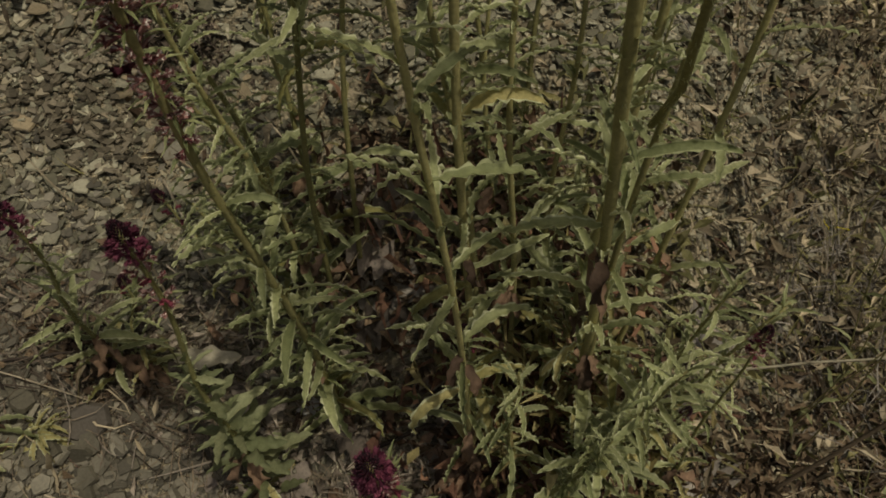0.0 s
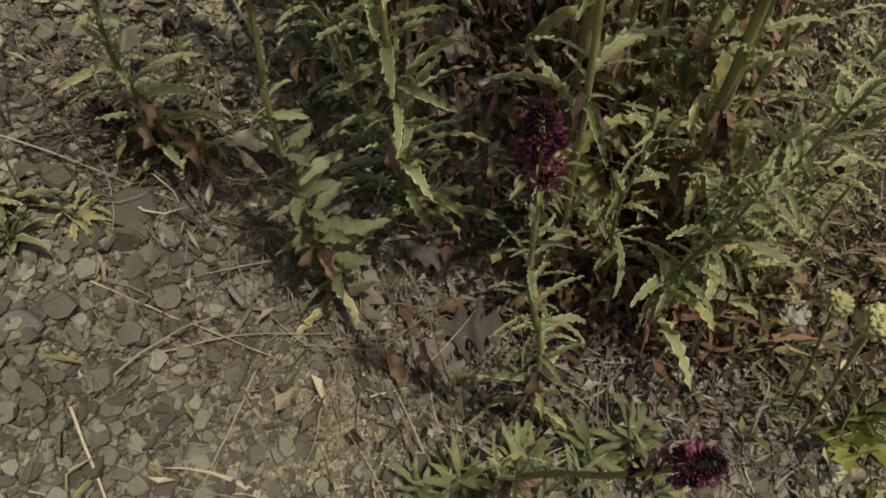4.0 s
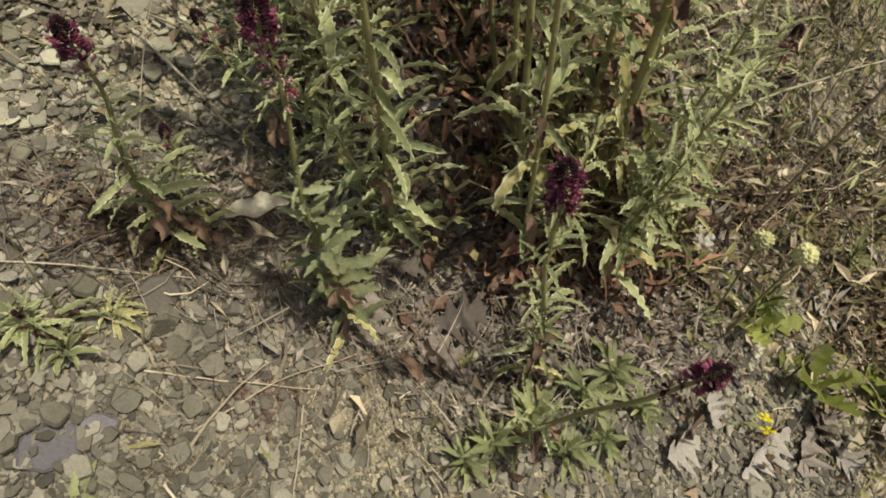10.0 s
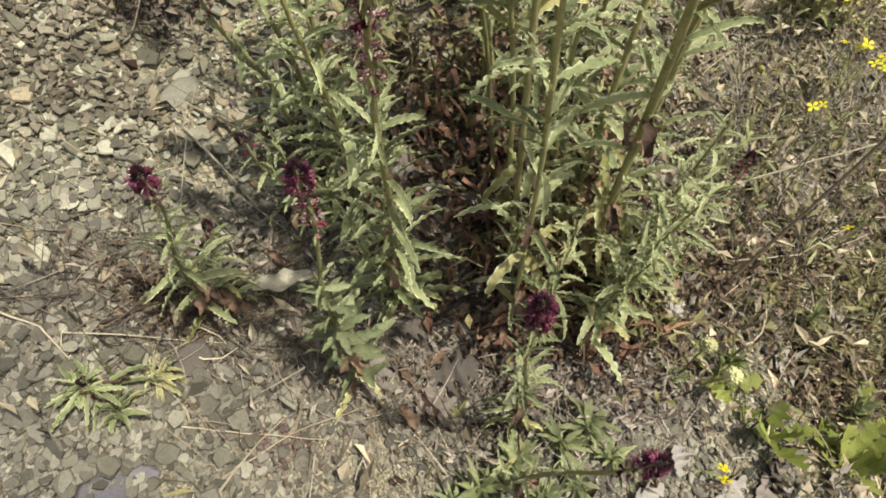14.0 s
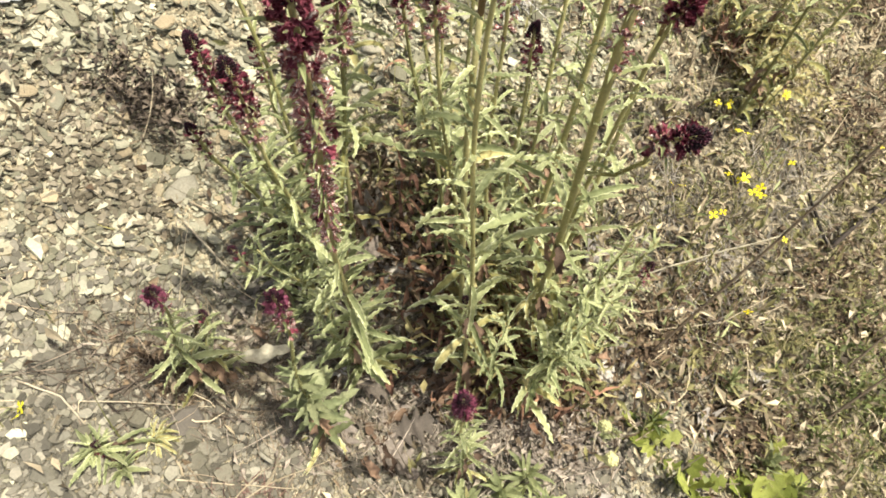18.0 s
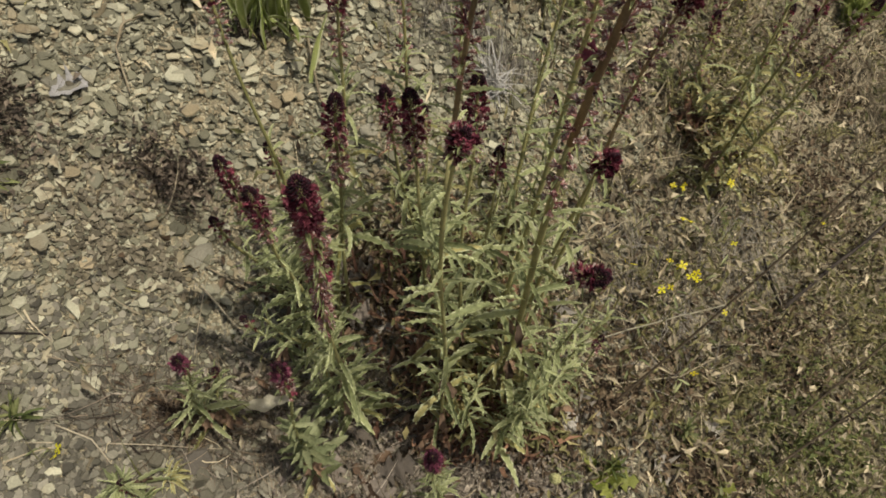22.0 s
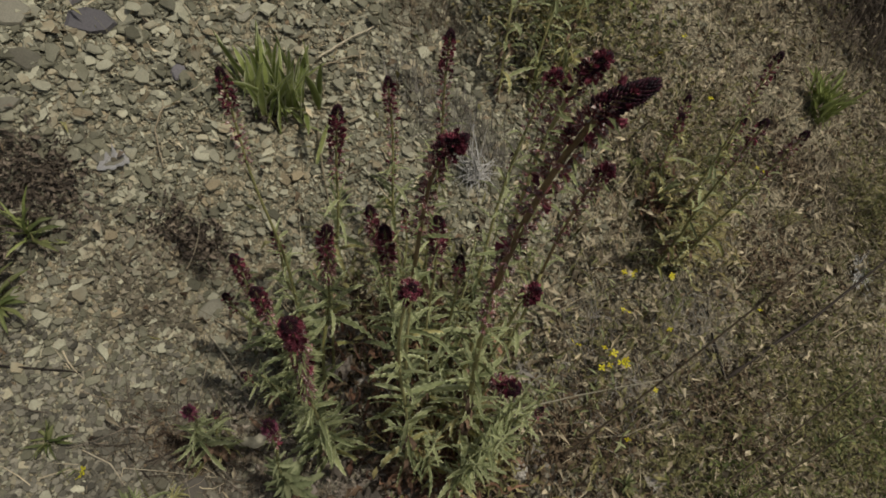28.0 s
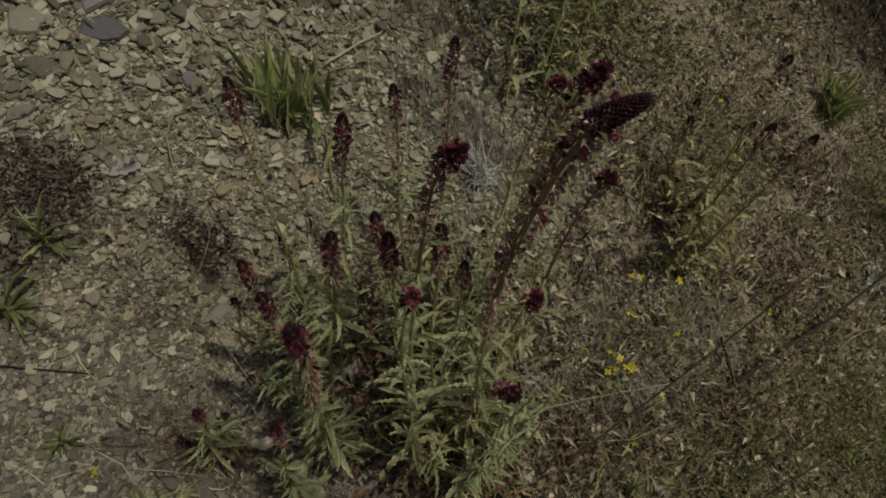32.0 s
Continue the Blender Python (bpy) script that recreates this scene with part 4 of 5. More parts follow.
rng = random.Random(33)
OAK = [lobed_leaf(rng, rng.uniform(0.062, 0.08), rng.choice((4, 5)), M_oak, "oak_leaf", 0.68, 0.4, 0.42) for _ in range(5)]
OAKD = [lobed_leaf(rng, rng.uniform(0.06, 0.08), 4, M_oak_dark_shade, "oak_leaf", 0.66, 0.5, 0.40) for _ in range(3)]
OL = "dry lobed oak leaf, grey-brown and curled, lying on the ground"
for x, y, k, s in ((-0.01, -0.105, 1, 1.0), (-0.03, 0.17, 0, 1.0), (0.035, -0.075, 0, 0.9), (-0.05, -0.06, 1, 0.9), (0.26, 0.10, 0, 0.9), (0.02, 0.11, 1, 1.1), (-0.02, 0.05, 1, 1.0), (0.05, 0.06, 1, 1.0), (-0.10, -0.05, 1, 0.9),
                   (-0.16, -0.10, 1, 0.7), (0.55, 0.10, 0, 0.9), (0.07, -0.045, 1, 0.8), (-0.17, -0.03, 1, 0.9), (0.33, 0.06, 0, 0.9), (0.36, 0.03, 0, 0.8), (0.03, -0.095, 0, 0.8), (-0.025, 0.184, 0, 1.1), (-0.04, 0.118, 1, 1.1),
                   (-0.03, 0.14, 0, 1.0), (-0.06, 0.15, 1, 1.1), (0.0, 0.095, 0, 1.0), (-0.075, 0.12, 1, 0.9), (0.04, -0.06, 0, 0.9), (0.07, -0.075, 0, 0.9), (-0.06, -0.05, 0, 0.9), (0.10, -0.07, 1, 0.9), (-0.03, 0.09, 1, 1.0), (0.27, 0.215, 0, 1.0),
                   (-0.15, -0.055, 1, 0.7), (-0.13, 0.03, 1, 0.8), (0.15, -0.05, 1, 0.8), (-0.09, -0.02, 1, 0.7), (-0.145, -0.115, 1, 0.7), (-0.04, 0.196, 0, 1.1), (-0.022, 0.106, 0, 1.0), (0.006, 0.10, 0, 0.9), (-0.05, 0.096, 0, 0.9)):
    # leaves under the clump take the dark copy, shade painted as colour
    k = k or (abs(x) < 0.13 and y < 0.08)
    loose_leaf(rng.choice(OAKD if k else OAK), x, y, rng, s, "oak_leaf", OL if not k else "dry oak leaf lying in the litter, dark brown with shade in its colour", "leaf", "fallen oak leaves", 0.010, 0.35)
# heap of grey oak leaves on the bare ground below the clump: middle, heading, size
for cx, cy, az, k, s in ((0.207, -0.168, 3.4, 0, 0.85), (0.336, -0.158, 3.9, 0, 0.85), (0.405, -0.135, 2.2, 1, 1.0), (0.385, -0.165, 4.6, 1, 0.95), (0.435, -0.165, 5.6, 0, 0.85), (0.459, 0.007, 2.6, 0, 0.95), (0.499, -0.014, 5.0, 0, 1.0),
                         (0.425, -0.105, 1.0, 1, 0.9), (0.30, -0.18, 0.6, 0, 0.7), (0.012, -0.055, 5.9, 0, 1.05), (0.51, -0.12, 3.0, 0, 0.9), (0.25, -0.13, 2.0, 0, 0.6)):
    loose_leaf(rng.choice(OAKD if k else OAK), cx - 0.034 * s * math.cos(az), cy - 0.034 * s * math.sin(az), rng, s, "oak_leaf", OL if not k else "dry oak leaf lying in the litter, dark brown with shade in its colour", "leaf", "fallen oak leaves", 0.010, 0.3, az=az)
WHITE_LEAF = lobed_leaf(rng, 0.07, 4, M_bleach, "bleached_leaf", 0.5, 0.5, 0.42)
loose_leaf(WHITE_LEAF, -0.115, -0.025, random.Random(9), 0.36, "bleached_leaf", "scrap of bleached leaf in the dark litter", "leaf", "fallen leaves", 0.012, 0.2)
loose_leaf(WHITE_LEAF, -0.475, 0.275, random.Random(8), 0.75, "bleached_leaf", "bleached greyish curled leaf on the scree", "leaf", "fallen leaves", 0.012, 0.2)
PALE_LEAF = leaf_mesh("pale_leaf", 0.060, 0.019, 0.4, 0.06, rng, M_pale_leaf, n=14, fold=0.45, freq=2.3)
loose_leaf(PALE_LEAF, -0.212, -0.036, random.Random(5), 1.0, "pale_leaf", "long pale dried leaf beside the short plants", "leaf", "fallen leaves", 0.026, 0.05, az=0.05)
for x, y in ((-0.252, -0.072), (0.13, -0.165), (-0.30, -0.14), (-0.262, -0.065)):
    loose_leaf(rng.choice(LEAF_D), x, y, rng, 0.6, "dead_leaf", "small orange-brown dead leaf on the shale", "leaf", "fallen leaves")


def straw(points, r, material, name, label, category, group):
    pts = [Vector((x, y, gz(x, y) + h)) for x, y, h in points]
    fine = []
    for i in range(len(pts) - 1):
        for k in range(4):
            fine.append(pts[i].lerp(pts[i + 1], k / 4) + Vector((0, 0, 0.0015 * math.sin(5 * i + 2.1 * k))))
    fine.append(pts[-1])
    vs, fs = tube(fine, r, r * 0.6, 5)
    return tagged(new(name, mesh(name, vs, fs, material)), label, category, group)


ST = "bleached dry stalk lying on the ground"
straw(((0.07, 0.033, 0.075), (0.20, 0.073, 0.095), (0.35, 0.121, 0.160), (0.52, 0.170, 0.225)), 0.0019, M_pale_leaf, "dry_stalk", "long whitish dry stalk leaning out of the clump", "straw", "dry stalks")
for pts, r in ((((0.05, 0.055, 0.02), (0.10, 0.085, 0.03), (0.15, 0.105, 0.035)), 0.0022),
               (((-0.10, -0.03, 0.01), (-0.03, 0.015, 0.02), (0.034, 0.061, 0.035)), 0.0026), (((-0.412, -0.096, 0.008), (-0.37, -0.107, 0.010), (-0.345, -0.13, 0.008)), 0.0016),
               (((-0.44, -0.118, 0.006), (-0.34, -0.105, 0.010), (-0.24, -0.085, 0.009)), 0.0013), (((-0.266, -0.165, 0.007), (-0.22, -0.158, 0.009), (-0.150, -0.150, 0.012)), 0.0013),
               (((-0.235, -0.20, 0.006), (-0.18, -0.150, 0.011), (-0.115, -0.112, 0.013)), 0.0014), (((-0.08, -0.14, 0.008), (-0.055, -0.118, 0.012)), 0.0014),
               (((-0.382, 0.421, 0.014), (-0.405, 0.399, 0.018), (-0.410, 0.364, 0.017), (-0.388, 0.313, 0.012)), 0.0027), (((-0.159, 0.462, 0.014), (-0.140, 0.393, 0.020), (-0.118, 0.333, 0.014)), 0.0032),
               (((-0.175, 0.574, 0.015), (-0.133, 0.626, 0.024), (-0.086, 0.703, 0.020)), 0.0034), (((-0.164, 0.563, 0.015), (-0.12, 0.598, 0.022), (-0.091, 0.622, 0.020)), 0.0030),
               (((-0.30, -0.265, 0.006), (-0.18, -0.255, 0.009), (-0.02, -0.225, 0.008)), 0.0014), (((-0.16, -0.16, 0.006), (-0.165, -0.21, 0.008), (-0.172, -0.27, 0.006)), 0.0012),
               (((-0.06, -0.20, 0.006), (-0.045, -0.225, 0.010), (-0.04, -0.25, 0.006)), 0.0015), (((-0.25, -0.24, 0.007), (-0.20, -0.30, 0.009), (-0.17, -0.36, 0.006)), 0.0016),
               (((-0.32, -0.30, 0.006), (-0.22, -0.285, 0.009), (-0.10, -0.29, 0.006)), 0.0014), (((-0.28, 0.10, 0.012), (-0.25, 0.075, 0.016), (-0.21, 0.04, 0.014)), 0.0022),
               (((-0.28, 0.13, 0.010), (-0.21, 0.105, 0.018), (-0.14, 0.06, 0.016)), 0.0018), (((0.30, -0.055, 0.02), (0.36, -0.02, 0.03), (0.47, -0.08, 0.02)), 0.0014),
               (((0.36, 0.11, 0.02), (0.50, 0.15, 0.03), (0.62, 0.22, 0.02)), 0.0016), (((0.55, 0.22, 0.015), (0.68, 0.24, 0.02), (0.86, 0.33, 0.02)), 0.0016),
               (((0.24, -0.075, 0.02), (0.245, -0.045, 0.05), (0.25, -0.02, 0.02)), 0.0012), (((0.15, -0.06, 0.008), (0.16, -0.03, 0.02), (0.19, 0.0, 0.02)), 0.0013)):
    straw(pts, r * 0.8, M_straw, "dry_stalk", ST, "straw", "dry stalks")
for pts, r in ((((-0.56, -0.023, 0.007), (-0.48, -0.005, 0.009), (-0.415, 0.008, 0.006)), 0.0020), (((-0.34, -0.10, 0.006), (-0.29, -0.06, 0.012), (-0.235, -0.015, 0.014)), 0.0016),
               (((0.757, 0.318, 0.02), (0.88, 0.41, 0.05), (1.02, 0.51, 0.08), (1.33, 0.755, 0.14)), 0.0052), (((0.760, 0.322, 0.02), (0.735, 0.352, 0.03), (0.715, 0.392, 0.035)), 0.0042), (((-0.36, -0.085, 0.006), (-0.31, -0.12, 0.010), (-0.27, -0.12, 0.007)), 0.0013), (((-0.06, -0.02, 0.01), (0.0, 0.02, 0.02), (0.05, 0.03, 0.02)), 0.0028)):
    straw(pts, r, M_twig, "twig", "thin dark dead twig lying on the ground", "twig", "twigs")
# wiry stems that rise over the grass
for x, y, d, ln in ((0.336, 0.068, (0.47, 0.164, 0.867), 0.62), (0.66, 0.02, (0.55, 0.25, 0.80), 0.45), (0.72, 0.10, (0.50, 0.30, 0.75), 0.5)):
    ob = root("wiry_stem", x, y, None, "long thin brown wiry stem rising from the grass", "stem", "wiry stems")
    pl = [Vector(d) * (ln * t) + Vector((0, 0, -0.02 * math.sin(math.pi * t))) for t in np.linspace(-0.01, 1, 12)]
    vs, fs = tube(pl, 0.0024, 0.0014, 5)
    part("stem", mesh("stem", vs, fs, M_wiry), ob)
    for i in range(7):
        p, dd = along(pl, 0.45 + 0.07 * i)
        leaf_at(ob, rng.choice(LEAF_N), p, rng.uniform(0, 6.28), 0.5, 0.35)


def foot(dx, dy, dz):
    return Vector((dx, dy, -0.472 * dx + 0.487 * dy + dz))


def rosette(x, y, n, kinds, size, seed, label, group, elev=(0.1, 0.9), category="plant", name="leafy_plant", tall=0.0, spread=0.004):
    rng = random.Random(seed)
    ob = root(name, x, y, None, label, category, group)
    if tall:
        vs, fs = tube([Vector((0, 0, -0.005)), Vector((0.003, 0.002, tall * 0.5)), Vector((0, 0.004, tall))], 0.002, 0.0012, 5)
        part("stem", mesh("stem", vs, fs, M_stem), ob)
    for i in range(n):
        t = i / n
        leaf_at(ob, rng.choice(kinds), foot(rng.gauss(0, 0.6) * spread, rng.gauss(0, 0.6) * spread, 0.003 + tall * t), i * 2.39996 + rng.uniform(-0.3, 0.3),
                elev[0] + (elev[1] - elev[0]) * t + rng.uniform(-0.15, 0.15), size * rng.uniform(0.75, 1.2), droll=rng.uniform(-0.4, 0.4))
    return ob


LEAF_T = [leaf_mesh("leaf", 0.085 * rng.uniform(0.7, 1.2), 0.0055, rng.uniform(0.1, 0.9), 0.04, rng, M_tuft, n=8, freq=2) for _ in range(6)]
rosette(-0.288, -0.130, 22, LEAF_Y, 0.55, 201, "small yellow-green leaf rosette on the shale", "small rosettes")
rosette(-0.308, -0.165, 18, LEAF_B, 0.42, 202, "small green leaf rosette on the shale", "small rosettes")
rosette(-0.335, -0.155, 16, LEAF_B, 0.4, 203, "small green leaf rosette on the shale", "small rosettes")
for i, (x, y, s) in enumerate(((0.052, -0.150, 1.0), (0.008, -0.182, 1.1), (0.142, -0.112, 1.1), (0.105, -0.13, 1.0), (0.08, -0.185, 0.9), (-0.02, -0.20, 0.8), (0.12, -0.175, 0.8), (0.165, -0.145, 0.8))):
    rosette(x, y, 24, LEAF_N, s * 0.9, 210 + i, "small shoot with whorls of narrow yellow-green leaves", "narrow-leaved shoots", (-0.1, 0.9), tall=0.025)
LEAF_U = [leaf_mesh("leaf", 0.105 * rng.uniform(0.75, 1.15), 0.0122 * rng.uniform(0.8, 1.2), rng.uniform(-0.3, 0.35), 0.06, rng, M_tuft, n=10, freq=2, margin=M_edge) for _ in range(6)]
rosette(-0.232, 0.486, 62, LEAF_U, 0.95, 230, "bright green tuft of upright lance-shaped leaves on the scree", "tufts", (0.35, 1.25), name="leaf_tuft", spread=0.05)
rosette(1.17, 1.16, 84, LEAF_T, 1.45, 231, "bright green tuft of needle-like leaves in the dry grass", "tufts", (0.8, 1.35), name="leaf_tuft", spread=0.03)
rosette(-0.456, -0.092, 16, LEAF_F, 0.5, 232, "small fresh green sprig on the shale", "sprigs")
rosette(-0.56, 0.05, 26, LEAF_F, 0.8, 233, "small fresh green sprig on the shale", "sprigs")
rosette(-0.30, -0.255, 8, LEAF_N, 0.8, 234, "tiny seedling growing beside the slate", "sprigs")
for i, (x, y, s) in enumerate(((0.55, -0.05, 1.0), (0.60, -0.08, 1.1), (0.66, 0.0, 1.0), (0.50, 0.06, 0.8), (0.75, 0.08, 1.0), (0.85, 0.0, 1.1), (1.1, 0.28, 1.0), (1.0, 0.02, 1.0), (1.36, 0.96, 1.1))):
    rosette(x, y, 30, LEAF_F if i % 3 else LEAF_N, s * (0.34 if i % 3 else 1.0), 240 + i, "leafy green weed among dry grass", "green weeds", (0.2, 1.2), tall=0.05)
for i, (x, y) in enumerate(((0.60, 0.52), (0.57, 0.60), (0.26, 0.74), (0.33, 0.80))):
    rosette(x, y, 24, LEAF_Y + LEAF[:4], 0.9, 280 + i, "leafy rosette at the foot of far stalks", "far rosettes", (0.1, 1.2), tall=0.08)
JAG = [lobed_leaf(rng, rng.uniform(0.075, 0.1), 4, M_jag, "leaf", 0.55, 0.3, 0.27) for _ in range(4)]
rosette(0.405, -0.090, 6, JAG, 0.80, 260, "broad green plant with jagged lobed leaves", "jagged plants", (0.4, 1.2))
rosette(0.525, -0.105, 7, JAG, 0.92, 261, "broad green plant with jagged lobed leaves", "jagged plants", (0.4, 1.2))
rosette(0.325, -0.030, 10, JAG, 0.62, 262, "broad green plant with jagged lobed leaves", "jagged plants", (0.0, 1.0))
rosette(0.545, -0.060, 6, JAG, 0.80, 264, "broad green plant with jagged lobed leaves", "jagged plants", (0.0, 0.9))
rosette(0.345, -0.022, 22, LEAF_F, 0.5, 265, "small fresh green plant below pale seed heads", "green weeds", (0.1, 1.1), tall=0.04)
rosette(0.255, -0.045, 20, LEAF_B, 0.42, 266, "low plant with small rounded leaves", "green weeds", (0.1, 1.0), tall=0.02)
rosette(-0.535, 0.150, 26, LEAF_F + LEAF_T, 0.7, 267, "small green plant among dark dead stems", "sprigs", (0.1, 1.1), tall=0.03)
rosette(0.27, -0.035, 14, LEAF_B, 0.4, 263, "low plant with small rounded leaves", "jagged plants", (0.0, 1.0))


# scattered small herbs
def herb(seed, material, stems, high, label):
    rng = random.Random(seed)
    ob = new("small_herb")
    tagged(ob, label, "weed", "small herbs")
    for i in range(3):
        a, lean = rng.uniform(0, 6.28), rng.uniform(0.2, 0.7)
        tip = Vector((math.cos(a) * lean, math.sin(a) * lean, 1)) * high * rng.uniform(0.6, 1.1)
        line = [tip * t + Vector((0, 0, 0.15 * high * math.sin(math.pi * t))) for t in (0, 0.25, 0.5, 0.75, 1)]
        vs, fs = tube(line, 0.0011, 0.0006, 4)
        stem = part("stem", mesh("stem", vs, fs, M_stem if rng.random() < 0.6 else M_straw), ob)
        lv, lf = [], []
        for k in range(26):
            p, d = along(line, 0.1 + 0.9 * k / 25)
            b = rng.uniform(0, 6.28)
            o = Vector((math.cos(b), math.sin(b), rng.uniform(-0.2, 0.7)))
            sd = o.cross(Vector((0, 0, 1))).normalized()
            ln, w = rng.uniform(0.006, 0.015), rng.uniform(0.0008, 0.0017)
            q = len(lv)
            lv += [p, p + o * ln * 0.5 + sd * w, p + o * ln - Vector((0, 0, ln * 0.2)), p + o * ln * 0.5 - sd * w, p + o * ln * 0.5 - Vector((0, 0, w * 0.5))]
            lf += [(q, q + 4, q + 1), (q + 1, q + 4, q + 2), (q + 2, q + 4, q + 3), (q + 3, q + 4, q)]
        part("foliage", mesh("foliage", lv, lf, material), stem)
    return ob


HERB = [herb(500 + i, (M_weed, M_tan_i, M_weed, M_straw_i, M_weed, M_fresh_i)[i], 6 + i % 3, 0.055 + 0.012 * (i % 3),
             ("wispy olive-green herb in the dry grass", "yellowed withered herb in the dry grass", "low olive herb in the dry grass", "bleached dead herb in the grass", "wispy olive-green herb in the dry grass", "fresh green herb in the grass")[i]) for i in range(6)]
hp = field(700, 0.16, 1.7, -0.35, 2.0, 91, lambda x, y: np.clip(0.55 * grassy(x, y) + 0.6 * lower(x, y), 0, 1) * ((x > 0.58) | (y > 0.02)))[:188]
for i, (x, y) in enumerate(hp):
    m = Matrix.Translation((x, y, gz(x, y))) @ Matrix.Rotation(i * 2.4, 4, "Z") @ Matrix.Scale(rng.uniform(0.7, 1.3), 4)
    if i < 6:
        HERB[i].matrix_basis = m
    else:
        copy_thing(HERB[i % 6], m)


# yellow flowers
def petal_flower(material, R):
    vs, fs = [], []
    for k in range(4):
        a = k * math.pi / 2 + 0.2
        b = len(vs)
        for s, w, z in ((0.08, 0.05, 0), (0.55, 0.30, 0.10), (0.9, 0.33, 0.12), (1.05, 0.12, 0.05)):
            for q in (-1, 1):
                vs.append(Vector((s * math.cos(a) - q * w * math.sin(a), s * math.sin(a) + q * w * math.cos(a), z)) * R)
        fs += [(b, b + 1, b + 3, b + 2), (b + 2, b + 3, b + 5, b + 4), (b + 4, b + 5, b + 7, b + 6)]
    b = len(vs)
    for z, r in ((0.0, 0.14), (0.16, 0.10)):
        vs += [Vector((r * math.cos(k), r * math.sin(k), z)) * R for k in (0, 1.57, 3.14, 4.71)]
    fs += [(b + k, b + (k + 1) % 4, b + 4 + (k + 1) % 4, b + 4 + k) for k in range(4)] + [(b + 4, b + 5, b + 6, b + 7)]
    return mesh("blossom", vs, fs, material)


BLOSSOM = petal_flower(M_yellow, 0.0054)


def yellow_flower(tip, base, n, seed, label="thin stem with small bright yellow four-petalled flowers", size=1.0):
    rng = random.Random(seed)
    ob = root("yellow_flower", *base, None, label, "wildflower", "yellow flowers")
    top = Vector(tip) - Vector(ob.location)
    line = [top * t + Vector((0.02 * math.sin(3 * t + seed), 0, 0.03 * top.length * math.sin(math.pi * t))) * (1 if 0 < t < 1 else 0) for t in np.linspace(0, 1, 8)]
    vs, fs = tube(line, 0.0008, 0.0005, 5)
    part("stem", mesh("stem", vs, fs, M_stem), ob)
    for i in range(n):
        o = Vector((rng.uniform(-1, 1) * 0.011, rng.uniform(-1, 1) * 0.011, rng.uniform(-0.006, 0.006))) if n > 1 else Vector((0, 0, 0))
        part("blossom", BLOSSOM, ob, Matrix.Translation(top + o) @ Euler((rng.uniform(-0.5, 0.9), rng.uniform(-0.5, 0.5), rng.uniform(0, 6))).to_matrix().to_4x4() @ Matrix.Scale(size * rng.uniform(0.8, 1.15), 4), "bright yellow petals")
    for i in range(4):
        p, dd = along(line, 0.1 + 0.2 * i)
        leaf_at(ob, rng.choice(LEAF_N), p, rng.uniform(0, 6), 0.4, 0.6)


for i, (tip, n) in enumerate((((0.384, 0.076, 0.237), 3), ((0.352, 0.084, 0.248), 3), ((0.377, 0.122, 0.149), 3), ((0.328, 0.134, 0.186), 2), ((0.401, 0.178, 0.233), 2), ((0.44, 0.317, 0.167), 3), ((0.455, 0.325, 0.165), 2), ((0.501, 0.29, 0.207), 2),
                              ((0.60, 0.47, 0.10), 2), ((0.56, 0.90, 0.30), 2), ((0.62, 0.96, 0.32), 2), ((0.70, 0.86, 0.22), 2), ((0.47, 0.10, 0.12), 1), ((0.44, 0.05, 0.03), 1), ((0.50, 0.20, 0.16), 1), ((0.40, 0.66, 0.32), 1), ((0.85, 0.75, 0.1), 2), ((0.75, 0.35, 0.05), 1))):
    yellow_flower(tip, (tip[0] + 0.03 * math.sin(i * 1.7), tip[1] + 0.04 + 0.02 * math.cos(i * 2.3)), n, 300 + i)
yellow_flower((0.306, -0.143, -0.205), (0.322, -0.13), 3, 330, size=1.5)
yellow_flower((-0.409, -0.127, 0.145), (-0.42, -0.115), 2, 331, size=1.2)
yellow_flower((0.60, -0.16, -0.30), (0.61, -0.15), 2, 332, size=1.1)


def pompom(tip, base, R, seed, label, material, group="pale seed heads", spines=90):
    rng = random.Random(seed)
    ob = root("seed_head", *base, None, label, "seed head", group)
    top = Vector(tip) - Vector(ob.location)
    line = [Vector((0, 0, 0)), top * 0.5 + Vector((0, 0, 0.01)), top]
    vs, fs = tube(line, 0.0014, 0.001, 5)
    part("stem", mesh("stem", vs, fs, M_stem), ob)
    vs, fs = [], []
    for i in range(spines):
        z = 1 - 2 * (i + 0.5) / spines
        a = i * 2.39996
        r = math.sqrt(1 - z * z)
        d = Vector((r * math.cos(a), r * math.sin(a), z))
        f = frame_of(d).to_3x3()
        b = len(vs)
        for s, w in ((0.4, 0.25), (0.75, 0.32), (0.98 + rng.uniform(-0.2, 0.18), 0.16)):
            vs += [top + d * s * R + f @ Vector((0, math.cos(k * 2.094) * w * R, math.sin(k * 2.094) * w * R)) for k in range(3)]
        for q in range(2):
            fs += [(b + 3 * q + k, b + 3 * q + (k + 1) % 3, b + 3 * q + 3 + (k + 1) % 3, b + 3 * q + 3 + k) for k in range(3)]
        fs.append((b + 6, b + 7, b + 8))
    part("head", mesh("head", vs, fs, material), ob, None, "rounded pale green head")
    return ob


pompom((0.187, -0.155, 0.144), (0.28, -0.03), 0.0065, 400, "round pale greenish seed head on a thin stem", M_pale)
pompom((0.172, -0.208, 0.197), (0.29, -0.05), 0.0062, 401, "round pale greenish seed head on a thin stem", M_pale)
strands("white_plume", patch(120, 0.137, 0.446, 0.008, 0.008, 402), 0.055, 0.0026, 0.75, 0.5, 403, M_white, "feathery whitish plume among grey stems", "dry plume", curl=0.5, lift=0.05)
